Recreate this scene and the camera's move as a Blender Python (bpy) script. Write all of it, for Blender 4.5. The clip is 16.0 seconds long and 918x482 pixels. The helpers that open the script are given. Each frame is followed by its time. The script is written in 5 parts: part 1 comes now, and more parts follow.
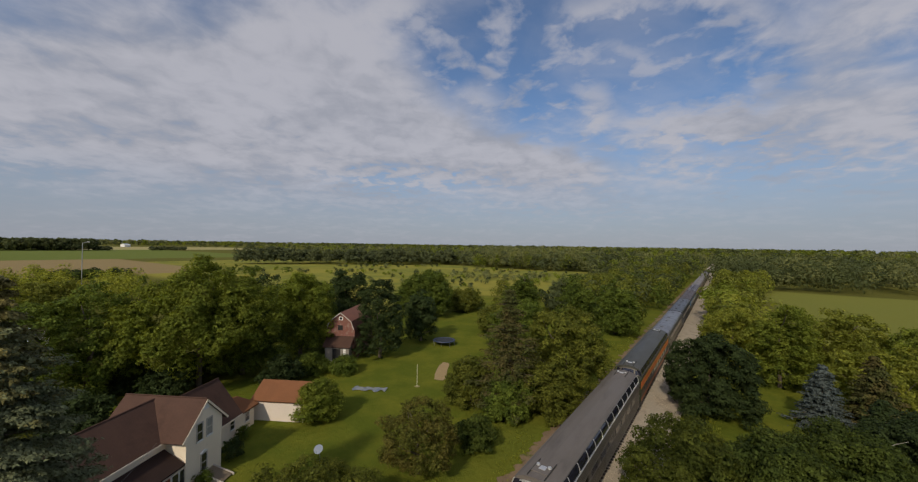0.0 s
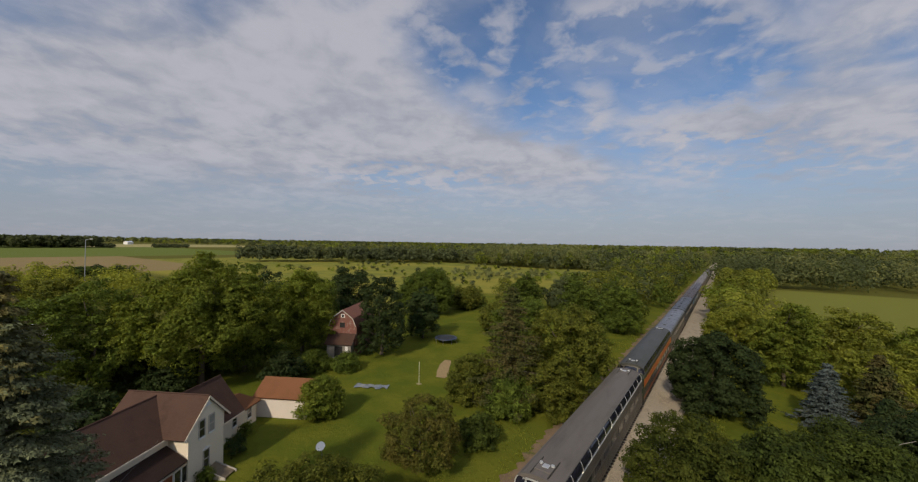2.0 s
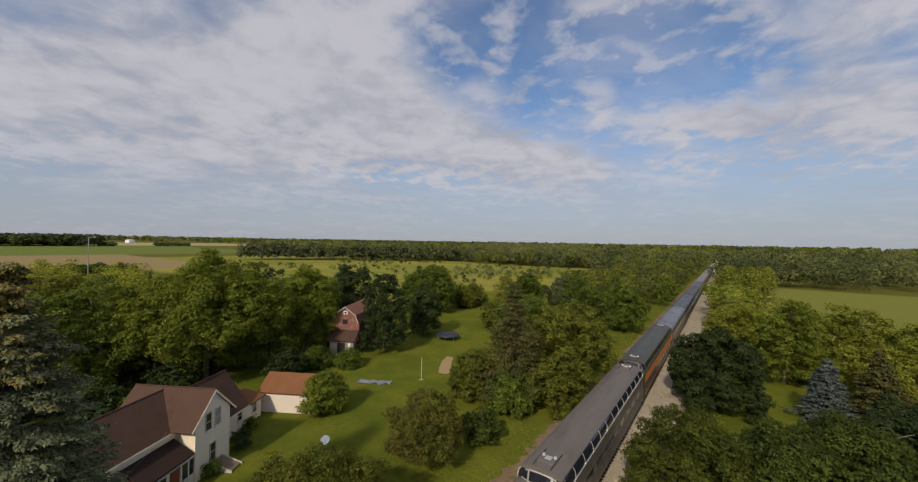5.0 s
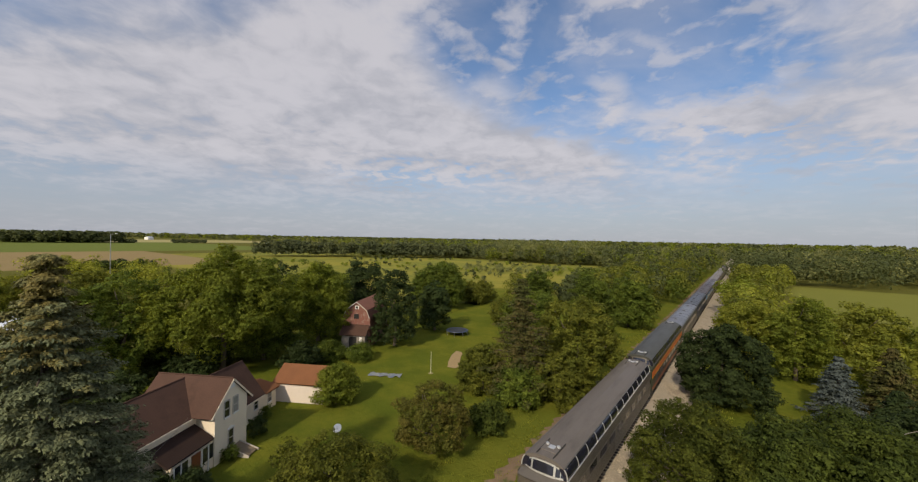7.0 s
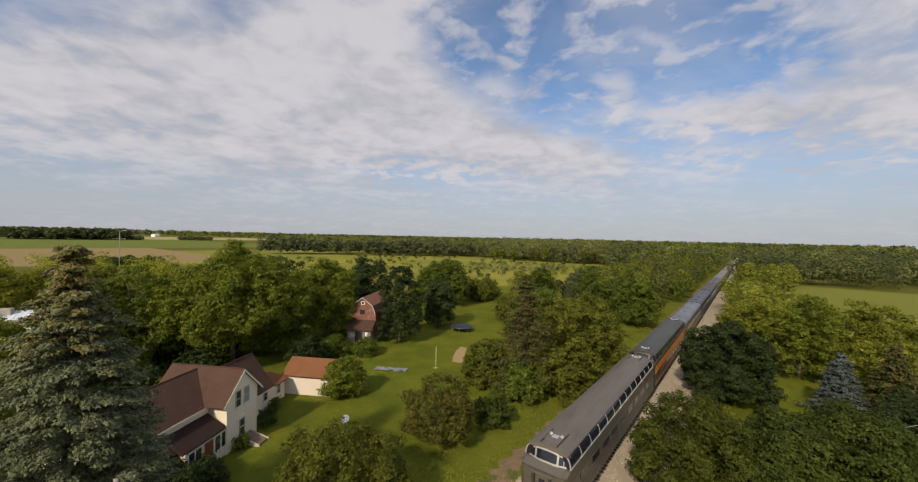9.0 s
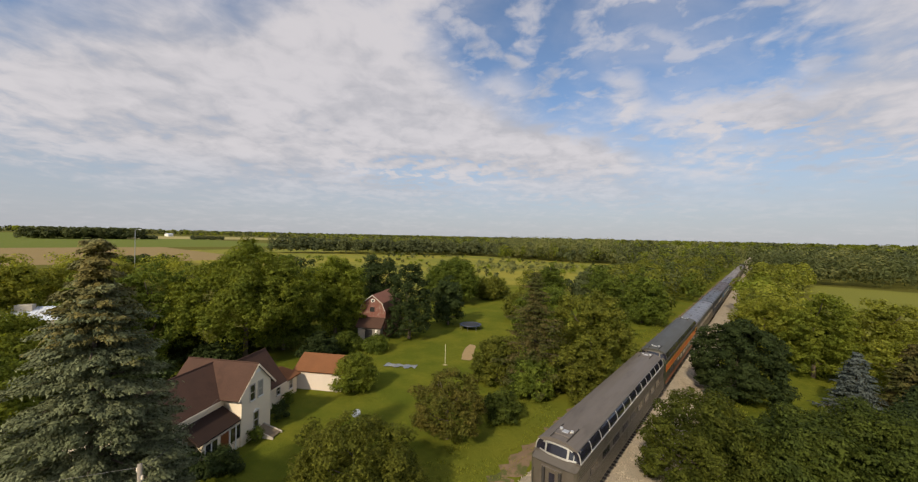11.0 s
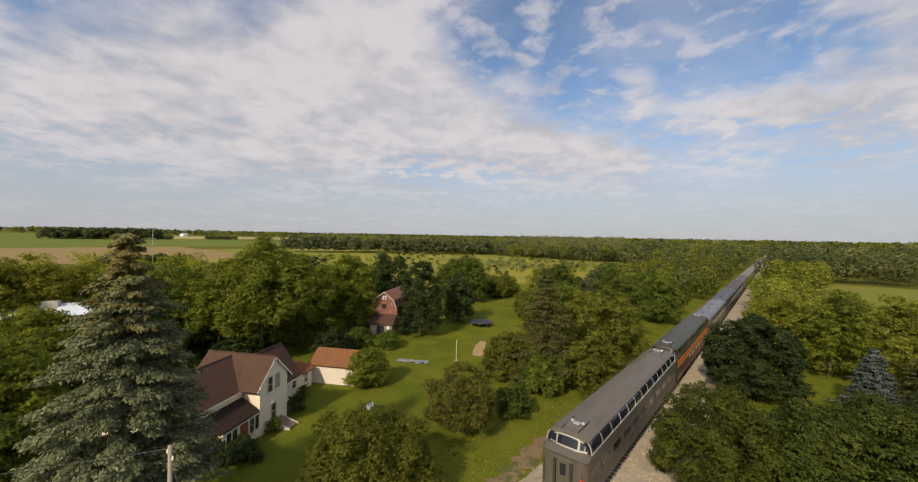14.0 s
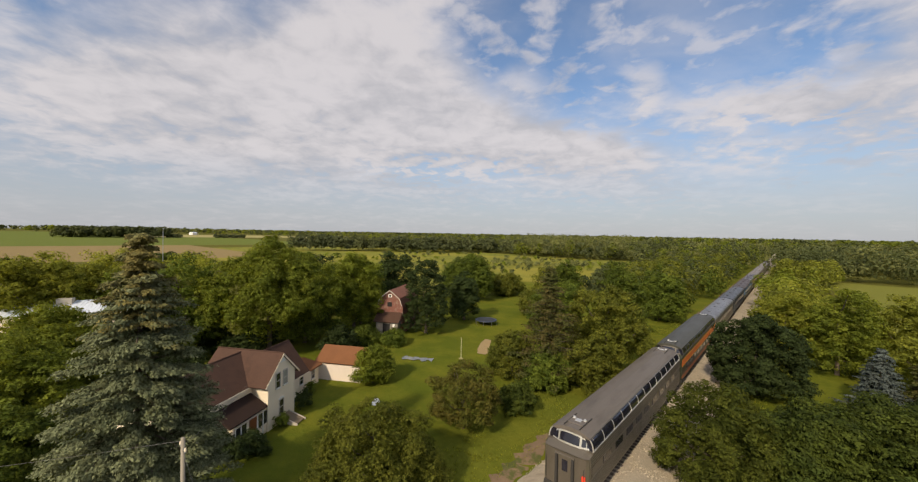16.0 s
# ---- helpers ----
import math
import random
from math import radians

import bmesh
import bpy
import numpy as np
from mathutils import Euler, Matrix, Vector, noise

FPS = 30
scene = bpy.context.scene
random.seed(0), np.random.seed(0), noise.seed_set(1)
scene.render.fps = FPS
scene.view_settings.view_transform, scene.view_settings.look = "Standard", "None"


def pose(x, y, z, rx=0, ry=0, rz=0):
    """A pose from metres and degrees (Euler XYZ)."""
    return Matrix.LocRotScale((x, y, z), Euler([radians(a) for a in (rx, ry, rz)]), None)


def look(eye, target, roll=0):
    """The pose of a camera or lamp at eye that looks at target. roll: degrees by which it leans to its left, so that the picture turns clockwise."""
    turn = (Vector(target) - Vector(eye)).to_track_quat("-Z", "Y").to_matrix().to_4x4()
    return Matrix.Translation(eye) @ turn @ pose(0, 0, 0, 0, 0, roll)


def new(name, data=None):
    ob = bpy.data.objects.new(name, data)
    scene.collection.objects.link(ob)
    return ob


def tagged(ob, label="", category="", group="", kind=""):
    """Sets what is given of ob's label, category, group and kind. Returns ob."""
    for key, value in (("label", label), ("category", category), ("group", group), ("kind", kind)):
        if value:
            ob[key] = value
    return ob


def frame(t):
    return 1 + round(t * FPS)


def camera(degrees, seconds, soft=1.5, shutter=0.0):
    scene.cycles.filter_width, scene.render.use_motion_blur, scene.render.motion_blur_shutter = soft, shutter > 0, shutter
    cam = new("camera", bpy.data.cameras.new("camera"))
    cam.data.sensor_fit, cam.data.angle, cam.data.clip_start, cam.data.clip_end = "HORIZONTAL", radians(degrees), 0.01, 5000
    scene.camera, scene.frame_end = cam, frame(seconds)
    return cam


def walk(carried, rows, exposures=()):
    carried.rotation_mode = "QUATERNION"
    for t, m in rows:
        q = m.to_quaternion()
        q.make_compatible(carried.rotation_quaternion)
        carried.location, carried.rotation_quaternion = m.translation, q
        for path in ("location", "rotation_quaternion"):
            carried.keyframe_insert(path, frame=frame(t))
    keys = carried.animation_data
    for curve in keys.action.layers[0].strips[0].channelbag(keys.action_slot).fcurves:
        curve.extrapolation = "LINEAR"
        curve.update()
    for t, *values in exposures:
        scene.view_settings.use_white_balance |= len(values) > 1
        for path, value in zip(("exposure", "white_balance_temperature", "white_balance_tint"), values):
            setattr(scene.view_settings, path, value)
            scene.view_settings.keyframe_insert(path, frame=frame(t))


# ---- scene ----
cam = camera(101.5, 16.0, soft=1.2)
PATH = [
    (0, (8.929, 3.956, 18.118), (7.778, 5.592, 18.144), 0.9),
    (0.5, (8.823, 3.992, 18.138), (7.659, 5.617, 18.16), 1.0),
    (1, (8.836, 4.085, 18.132), (7.666, 5.707, 18.15), 0.9),
    (1.5, (8.708, 3.958, 18.042), (7.577, 5.607, 18.062), 0.9),
    (2, (8.75, 4.064, 18.037), (7.592, 5.695, 18.052), 1.0),
    (2.5, (8.694, 4.027, 17.97), (7.539, 5.659, 17.982), 0.9),
    (3, (8.613, 3.944, 17.885), (7.449, 5.57, 17.896), 1.0),
    (3.5, (8.733, 3.988, 17.841), (7.563, 5.61, 17.852), 1.0),
    (4, (8.726, 3.889, 17.82), (7.567, 5.518, 17.828), 1.0),
    (6.3, (9.256, 3.506, 17.771), (8.074, 5.119, 17.774), 1.2),
    (6.5, (9.438, 3.447, 17.751), (8.241, 5.049, 17.749), 1.2),
    (7, (9.446, 3.28, 17.654), (8.238, 4.874, 17.647), 1.1),
    (7.5, (9.426, 3.106, 17.561), (8.208, 4.692, 17.552), 1.3),
    (8, (9.583, 2.955, 17.467), (8.378, 4.552, 17.461), 1.3),
    (8.5, (9.522, 2.841, 17.421), (8.303, 4.427, 17.412), 1.2),
    (9, (9.673, 2.712, 17.383), (8.449, 4.293, 17.367), 1.3),
    (9.5, (9.79, 2.665, 17.326), (8.576, 4.254, 17.313), 1.2),
    (10, (9.727, 2.572, 17.245), (8.479, 4.135, 17.23), 1.2),
    (10.2, (9.747, 2.545, 17.211), (8.488, 4.099, 17.192), 1.3),
    (12.3, (9.618, 2.11, 17.0), (8.372, 3.674, 16.976), 1.3),
    (12.5, (9.66, 2.063, 16.959), (8.421, 3.633, 16.937), 1.2),
    (13, (9.742, 2.087, 16.924), (8.456, 3.619, 16.899), 1.2),
    (13.5, (9.799, 2.033, 16.896), (8.531, 3.579, 16.866), 1.3),
    (14, (9.909, 1.947, 16.842), (8.612, 3.469, 16.817), 1.1),
    (14.5, (10.112, 1.982, 16.91), (8.781, 3.474, 16.875), 0.9),
    (15, (10.198, 1.877, 16.929), (8.873, 3.376, 16.896), 0.9),
    (15.5, (10.356, 1.848, 16.939), (9.038, 3.351, 16.903), 1.1),
    (16, (10.277, 1.771, 16.905), (8.956, 3.272, 16.871), 1.1),
]
walk(cam, [(t, look(eye, target, roll)) for t, eye, target, roll in PATH], [(0, -0.20, 6300, 10), (4, -0.03, 6400, 10), (7, 0.17, 6600, 10), (10, 0.3, 6800, 10), (16, 0.36, 6950, 10)])

# ---------- light ----------
SUN_EL, SUN_AZ = 35.0, 170.0          # degrees; azimuth clockwise from +y
sun_dir = Vector((math.sin(radians(SUN_AZ)) * math.cos(radians(SUN_EL)), math.cos(radians(SUN_AZ)) * math.cos(radians(SUN_EL)), math.sin(radians(SUN_EL))))
sun_data = bpy.data.lights.new("sun", "SUN")
sun_data.energy, sun_data.angle, sun_data.color = 3.2, radians(3.0), (1.0, 0.87, 0.67)
sun = new("sun", sun_data)
sun.matrix_world = look(sun_dir * 200, (0, 0, 0))


def nd(tree, kind, operation="", clamp=False):
    n = tree.nodes.new(kind)
    if operation:
        n.operation = operation
    if clamp:
        n.use_clamp = True
    return n


class Net:
    """Short-hand for wiring nodes: values in, sockets out."""

    def __init__(self, tree):
        self.t = tree

    def put(self, socket, v):
        if isinstance(v, bpy.types.NodeSocket):
            self.t.links.new(v, socket)
        elif isinstance(v, (tuple, list)) and len(v) == 3 and len(socket.default_value) == 4:
            socket.default_value = (*v, 1)
        else:
            socket.default_value = v

    def math(self, op, a, b=0.0, clamp=False):
        n = nd(self.t, "ShaderNodeMath", op, clamp)
        self.put(n.inputs[0], a)
        self.put(n.inputs[1], b)
        return n.outputs[0]

    def vmath(self, op, a, b=(0, 0, 0)):
        n = nd(self.t, "ShaderNodeVectorMath", op)
        self.put(n.inputs[0], a)
        if op == "SCALE":
            self.put(n.inputs[3], b)
        else:
            self.put(n.inputs[1], b)
        return n.outputs[0]

    def mix(self, f, a, b, mode="MIX"):
        n = nd(self.t, "ShaderNodeMix")
        n.data_type, n.blend_type = "RGBA", mode
        self.put(n.inputs[0], f)
        self.put(n.inputs[6], a)
        self.put(n.inputs[7], b)
        return n.outputs[2]

    def noise(self, vec, scale, detail=4.0, rough=0.55, distortion=0.0):
        n = nd(self.t, "ShaderNodeTexNoise")
        self.put(n.inputs["Vector"], vec)
        n.inputs["Scale"].default_value, n.inputs["Detail"].default_value = scale, detail
        n.inputs["Roughness"].default_value, n.inputs["Distortion"].default_value = rough, distortion
        return n.outputs[0]

    def smooth(self, v, lo, hi, a=0.0, b=1.0):
        n = nd(self.t, "ShaderNodeMapRange")
        n.interpolation_type = "SMOOTHSTEP"
        self.put(n.inputs[0], v)
        for i, x in enumerate((lo, hi, a, b)):
            self.put(n.inputs[i + 1], x)
        return n.outputs[0]

    def sep(self, vec):
        n = nd(self.t, "ShaderNodeSeparateXYZ")
        self.put(n.inputs[0], vec)
        return n.outputs[0], n.outputs[1], n.outputs[2]

    def comb(self, x, y, z):
        n = nd(self.t, "ShaderNodeCombineXYZ")
        for i, v in enumerate((x, y, z)):
            self.put(n.inputs[i], v)
        return n.outputs[0]


# ---------- sky with a broken cloud deck ----------
world = bpy.data.worlds.new("sky")
scene.world = world
world.use_nodes = True
wt = world.node_tree
wt.nodes.clear()
W = Net(wt)
sky = nd(wt, "ShaderNodeTexSky")
sky.sky_type, sky.sun_disc = "NISHITA", False
sky.sun_elevation, sky.sun_rotation = radians(SUN_EL), radians(SUN_AZ)
sky.air_density, sky.dust_density, sky.ozone_density = 1.0, 0.4, 3.0
way = nd(wt, "ShaderNodeTexCoord").outputs["Generated"]
dx, dy, dz = W.sep(way)
up = W.math("MAXIMUM", dz, 0.0)
deck_h = W.math("ADD", up, 0.19)
# the cloud deck seen in plan: u runs out over the meadow, v along the horizon to its right
du = W.math("ADD", W.math("MULTIPLY", dx, -0.609), W.math("MULTIPLY", dy, 0.793))
dv = W.math("ADD", W.math("MULTIPLY", dx, 0.793), W.math("MULTIPLY", dy, 0.609))
u, v = W.math("DIVIDE", du, deck_h), W.math("DIVIDE", dv, deck_h)
deck = W.comb(u, v, 0.0)
drawn = nd(wt, "ShaderNodeMapping")
drawn.inputs["Rotation"].default_value = (0, 0, radians(-28))
drawn.inputs["Scale"].default_value = (1.5, 1.05, 1.0)
drawn.inputs["Location"].default_value = (3.4, 1.2, 0.0)
W.put(drawn.inputs["Vector"], deck)
big = W.noise(drawn.outputs[0], 0.7, 3.0, 0.5, 0.2)
mid = W.noise(drawn.outputs[0], 1.7, 6.0, 0.52, 0.3)
fine = W.noise(deck, 7.6, 6.0, 0.56, 0.35)
# cloud banks and clear lanes: bearing (tangent) right of the meadow's middle, height (tangent), half width, half height, turn, weight
ahead = W.math("MAXIMUM", du, 0.18)
bearing = W.comb(W.math("DIVIDE", dv, ahead), W.math("DIVIDE", up, ahead), 0.0)
warp = W.vmath("SCALE", W.comb(W.math("SUBTRACT", mid, 0.5), W.math("SUBTRACT", fine, 0.5), 0.0), 0.22)
bearing = W.vmath("ADD", bearing, warp)
BANKS = [
    (-0.72, 0.34, 0.95, 0.36, -5, 0.50),
    (-0.02, 0.26, 0.58, 0.12, -13, 0.42),
    (0.28, 0.225, 0.26, 0.07, -8, 0.28),
    (-0.30, 0.55, 0.40, 0.22, -35, 0.20),
    (-0.08, 0.60, 0.16, 0.12, -25, 0.28),
    (0.10, 0.425, 0.11, 0.085, -40, 0.46),
    (0.42, 0.41, 0.10, 0.085, -45, 0.40),
    (0.30, 0.54, 0.16, 0.05, -10, 0.32),
    (0.52, 0.54, 0.20, 0.06, -12, 0.34),
    (0.42, 0.66, 0.24, 0.06, 6, 0.30),
    (0.80, 0.66, 0.22, 0.08, -25, 0.24),
    (1.10, 0.37, 0.62, 0.18, 13, 0.40),
    (0.68, 0.35, 0.34, 0.08, 5, 0.36),
    (1.10, 0.60, 0.42, 0.14, 28, 0.30),
    (-0.30, 0.14, 0.36, 0.03, -8, 0.22),
    (0.35, 0.115, 0.50, 0.035, -2, 0.20),
]
LANES = [
    (-1.15, 0.66, 0.30, 0.09, 20, -0.10),
    (-1.10, 0.14, 0.42, 0.09, 3, -0.24),
    (0.36, 0.58, 0.62, 0.26, -8, -0.46),
    (0.04, 0.48, 0.30, 0.11, -32, -0.36),
    (0.68, 0.44, 0.34, 0.14, 22, -0.26),
    (0.74, 0.285, 0.18, 0.035, 0, -0.30),
    (0.98, 0.19, 0.60, 0.085, 0, -0.30),
    (-0.13, 0.152, 0.36, 0.03, -3, -0.34),
]
cover = W.math("ADD", W.math("MULTIPLY", W.math("SUBTRACT", big, 0.5), 0.40), W.math("ADD", W.math("MULTIPLY", W.math("SUBTRACT", mid, 0.5), 1.05), W.math("MULTIPLY", W.math("SUBTRACT", fine, 0.5), 0.85)))
for bx_, by_, bw_, bh_, turn_, weight in BANKS + LANES:
    spot = nd(wt, "ShaderNodeMapping")
    spot.vector_type = "TEXTURE"
    spot.inputs["Location"].default_value = (bx_, by_, 0)
    spot.inputs["Rotation"].default_value = (0, 0, radians(turn_))
    spot.inputs["Scale"].default_value = (bw_, bh_, 1)
    W.put(spot.inputs["Vector"], bearing)
    reach = nd(wt, "ShaderNodeVectorMath", "LENGTH")
    W.put(reach.inputs[0], spot.outputs[0])
    cover = W.math("ADD", cover, W.smooth(reach.outputs["Value"], 0.15, 1.15, weight, 0.0))
body = W.smooth(cover, -0.33, 0.44)
# small broken puffs and veils that drift in the clear lane
puff = W.math("ADD", W.math("MULTIPLY", W.noise(deck, 8.6, 5.0, 0.52, 0.3), 0.72), W.math("MULTIPLY", W.noise(deck, 2.6, 3.0, 0.5, 0.2), 0.42))
body = W.math("MAXIMUM", body, W.smooth(puff, 0.53, 0.73, 0.0, 0.68))
body = W.math("MAXIMUM", body, W.smooth(mid, 0.42, 0.74, 0.02, 0.34))
shade = W.smooth(W.math("ADD", W.math("MULTIPLY", mid, 0.55), W.math("ADD", W.math("MULTIPLY", fine, 0.45), W.math("MULTIPLY", up, 0.25))), 0.42, 0.68)
cloud_col = W.mix(shade, (0.392, 0.394, 0.434), (0.530, 0.518, 0.553))
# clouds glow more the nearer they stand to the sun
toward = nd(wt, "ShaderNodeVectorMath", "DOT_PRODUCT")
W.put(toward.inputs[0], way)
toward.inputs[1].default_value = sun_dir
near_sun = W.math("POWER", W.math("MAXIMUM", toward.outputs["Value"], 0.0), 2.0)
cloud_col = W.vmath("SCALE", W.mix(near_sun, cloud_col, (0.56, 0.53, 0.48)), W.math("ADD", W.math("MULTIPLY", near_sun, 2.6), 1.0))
clear = W.vmath("MULTIPLY", sky.outputs[0], (0.092, 0.100, 0.108))
clear = W.mix(W.smooth(up, 0.0, 0.36, 0.88, 0.04), clear, (0.328, 0.348, 0.406))
amount = W.math("MULTIPLY", body, W.smooth(up, 0.04, 0.20, 0.28, 0.93))
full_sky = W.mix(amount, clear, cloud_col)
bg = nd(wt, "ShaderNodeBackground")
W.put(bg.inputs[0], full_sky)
bg.inputs[1].default_value = 1.0
wt.links.new(bg.outputs[0], nd(wt, "ShaderNodeOutputWorld").inputs[0])


# ---------- materials ----------
def material(name):
    m = bpy.data.materials.new(name)
    m.use_nodes = True
    t = m.node_tree
    t.nodes.clear()
    out = nd(t, "ShaderNodeOutputMaterial")
    s = nd(t, "ShaderNodeBsdfPrincipled")
    t.links.new(s.outputs[0], out.inputs[0])
    return m, Net(t), s, out


def where(N):
    return nd(N.t, "ShaderNodeNewGeometry").outputs["Position"]


def local(N):
    return nd(N.t, "ShaderNodeTexCoord").outputs["Object"]


def surface(name, col, rough=0.7, metal=0.0, vary=0.25, scale=3.0, fine_scale=30.0, bump=0.0, stain=None, stain_at=(0.55, 0.75), stain_scale=0.8, spec=0.5, stretch=(1, 1, 1), piece=0.0):
    """A plain painted or raw surface: colour with broad and fine variation, an optional stain, an optional relief."""
    m, N, s, out = material(name)
    p = N.vmath("MULTIPLY", local(N), stretch)
    a, b = N.noise(p, scale, 4), N.noise(p, fine_scale, 3)
    k = N.math("ADD", N.math("MULTIPLY", N.math("SUBTRACT", a, 0.5), vary * 2), N.math("MULTIPLY", N.math("SUBTRACT", b, 0.5), vary * 1.4))
    if piece:
        rnd = nd(N.t, "ShaderNodeObjectInfo").outputs["Random"]
        k = N.math("ADD", k, N.math("MULTIPLY", N.math("SUBTRACT", rnd, 0.5), piece * 2))
    c = N.vmath("SCALE", tuple(col), N.math("ADD", k, 1.0))
    if stain:
        f = N.smooth(N.noise(p, stain_scale, 7, 0.65), *stain_at)
        c = N.mix(f, c, stain)
    N.put(s.inputs["Base Color"], c)
    s.inputs["Metallic"].default_value = metal
    s.inputs["Specular IOR Level"].default_value = spec
    N.put(s.inputs["Roughness"], N.math("ADD", N.math("MULTIPLY", N.math("SUBTRACT", a, 0.5), 0.25), rough, True))
    if bump:
        bm_ = nd(N.t, "ShaderNodeBump")
        bm_.inputs["Strength"].default_value, bm_.inputs["Distance"].default_value = 0.6, bump
        N.put(bm_.inputs["Height"], b)
        N.put(s.inputs["Normal"], bm_.outputs[0])
    return m


def foliage(name, col, col2, through_light=0.36, vary=0.44, patch=0.55, tip=None):
    """Leaves: every leaf has its own tint, whole boughs differ a little, light shines through."""
    m, N, s, out = material(name)
    rnd = nd(N.t, "ShaderNodeNewGeometry").outputs["Random Per Island"]
    big = N.noise(where(N), patch, 3, 0.6)
    c = N.mix(N.smooth(big, 0.40, 0.60), col, col2)
    lift = N.math("ADD", N.math("MULTIPLY", N.math("SUBTRACT", rnd, 0.5), vary * 2), 1.0)
    own = nd(N.t, "ShaderNodeObjectInfo").outputs["Random"]
    lift = N.math("MULTIPLY", lift, N.math("ADD", N.math("MULTIPLY", own, 0.3), 0.85))
    c = N.vmath("SCALE", c, lift)
    if tip:
        c = N.mix(N.smooth(rnd, 0.86, 0.95), c, tip)
    N.put(s.inputs["Base Color"], c)
    s.inputs["Roughness"].default_value = 0.7
    s.inputs["Specular IOR Level"].default_value = 0.1
    tr = nd(N.t, "ShaderNodeBsdfTranslucent")
    N.put(tr.inputs[0], N.vmath("MULTIPLY", c, (1.75, 1.6, 0.9)))
    mx = nd(N.t, "ShaderNodeMixShader")
    mx.inputs[0].default_value = through_light
    N.t.links.new(s.outputs[0], mx.inputs[1])
    N.t.links.new(tr.outputs[0], mx.inputs[2])
    N.t.links.new(mx.outputs[0], out.inputs[0])
    return m


M_BARK = surface("bark", (0.11, 0.085, 0.06), 0.9, vary=0.4, scale=4, fine_scale=22, bump=0.02, stretch=(1, 1, 0.3))
M_CREAM = surface("cream_siding", (0.80, 0.69, 0.53), 0.6, vary=0.07, scale=0.7, fine_scale=14, stain=(0.60, 0.50, 0.38), stain_at=(0.55, 0.85))
M_GARAGE = surface("pale_pink_siding", (0.66, 0.57, 0.49), 0.65, vary=0.07, scale=0.8, fine_scale=12, stain=(0.52, 0.44, 0.36), stain_at=(0.55, 0.85))
M_WHITE = surface("white_trim", (0.74, 0.72, 0.68), 0.5, vary=0.06)
M_SHINGLE = surface("brown_shingle", (0.078, 0.044, 0.032), 0.95, spec=0.15, vary=0.22, scale=0.9, fine_scale=9, bump=0.01, stain=(0.052, 0.031, 0.024), stain_at=(0.5, 0.75), stain_scale=0.5, piece=0.12)
M_SHINGLE_RED = surface("rust_shingle", (0.178, 0.078, 0.036), 0.95, spec=0.15, vary=0.2, scale=0.9, fine_scale=9, bump=0.01, piece=0.12)
M_PORCHROOF = surface("dark_worn_shingle", (0.036, 0.022, 0.0175), 0.95, spec=0.15, vary=0.25, scale=1.2, fine_scale=9, bump=0.01)
M_GLASS = surface("dark_glass", (0.02, 0.022, 0.025), 0.08, vary=0.1, spec=0.8)
M_DARK = surface("dark_gap", (0.015, 0.014, 0.013), 0.9)
M_DOOR = surface("stained_door", (0.20, 0.06, 0.022), 0.5, vary=0.2)
M_REDWOOD = surface("red_barn_board", (0.175, 0.070, 0.050), 0.85, vary=0.25, scale=1.2, fine_scale=12, stain=(0.27, 0.19, 0.15), stain_at=(0.48, 0.70), stain_scale=1.6, piece=0.2)
M_GREYWOOD = surface("weathered_wood", (0.22, 0.195, 0.165), 0.9, vary=0.25, scale=2, fine_scale=25, stretch=(1, 1, 0.2))
M_TIE = surface("tie_wood", (0.105, 0.080, 0.062), 0.9, vary=0.35, scale=2, fine_scale=18, piece=0.35)
M_RAIL = surface("rusty_rail", (0.12, 0.062, 0.036), 0.6, vary=0.2, metal=0.3)
M_BALLAST = surface("ballast", (0.33, 0.278, 0.205), 0.95, vary=0.5, scale=0.5, fine_scale=9, bump=0.06, stain=(0.25, 0.20, 0.145), stain_at=(0.46, 0.66), stain_scale=0.5)
M_DIRT = surface("dirt", (0.185, 0.122, 0.070), 0.95, vary=0.35, scale=0.8, fine_scale=6, bump=0.04, stain=(0.074, 0.082, 0.013), stain_at=(0.50, 0.60), stain_scale=0.42)
M_METALROOF = surface("white_sheet_roof", (0.62, 0.66, 0.72), 0.35, vary=0.08, metal=0.0)
M_BARNROOF = surface("faded_red_roof", (0.215, 0.088, 0.058), 0.9, vary=0.25, scale=1.0, fine_scale=8, stain=(0.25, 0.14, 0.105), stain_at=(0.55, 0.8), stain_scale=1.2)
M_PALEBOARD = surface("pale_worn_board", (0.46, 0.41, 0.35), 0.8, vary=0.2)
M_HATCH = surface("brown_planks", (0.165, 0.125, 0.08), 0.9, vary=0.25)
M_CONCRETE = surface("concrete", (0.36, 0.33, 0.28), 0.9, vary=0.18)
M_POLE = surface("grey_pole_wood", (0.24, 0.21, 0.165), 0.85, vary=0.2, stretch=(1, 1, 0.15), fine_scale=20)
M_PVC = surface("cream_post", (0.55, 0.51, 0.32), 0.5, vary=0.08)
M_STEEL = surface("galvanised", (0.42, 0.43, 0.44), 0.4, metal=0.8, vary=0.15)
M_BLACK = surface("black_mat", (0.025, 0.028, 0.035), 0.7, vary=0.2)
M_BLUEPAD = surface("blue_pad", (0.022, 0.032, 0.06), 0.5, vary=0.15)
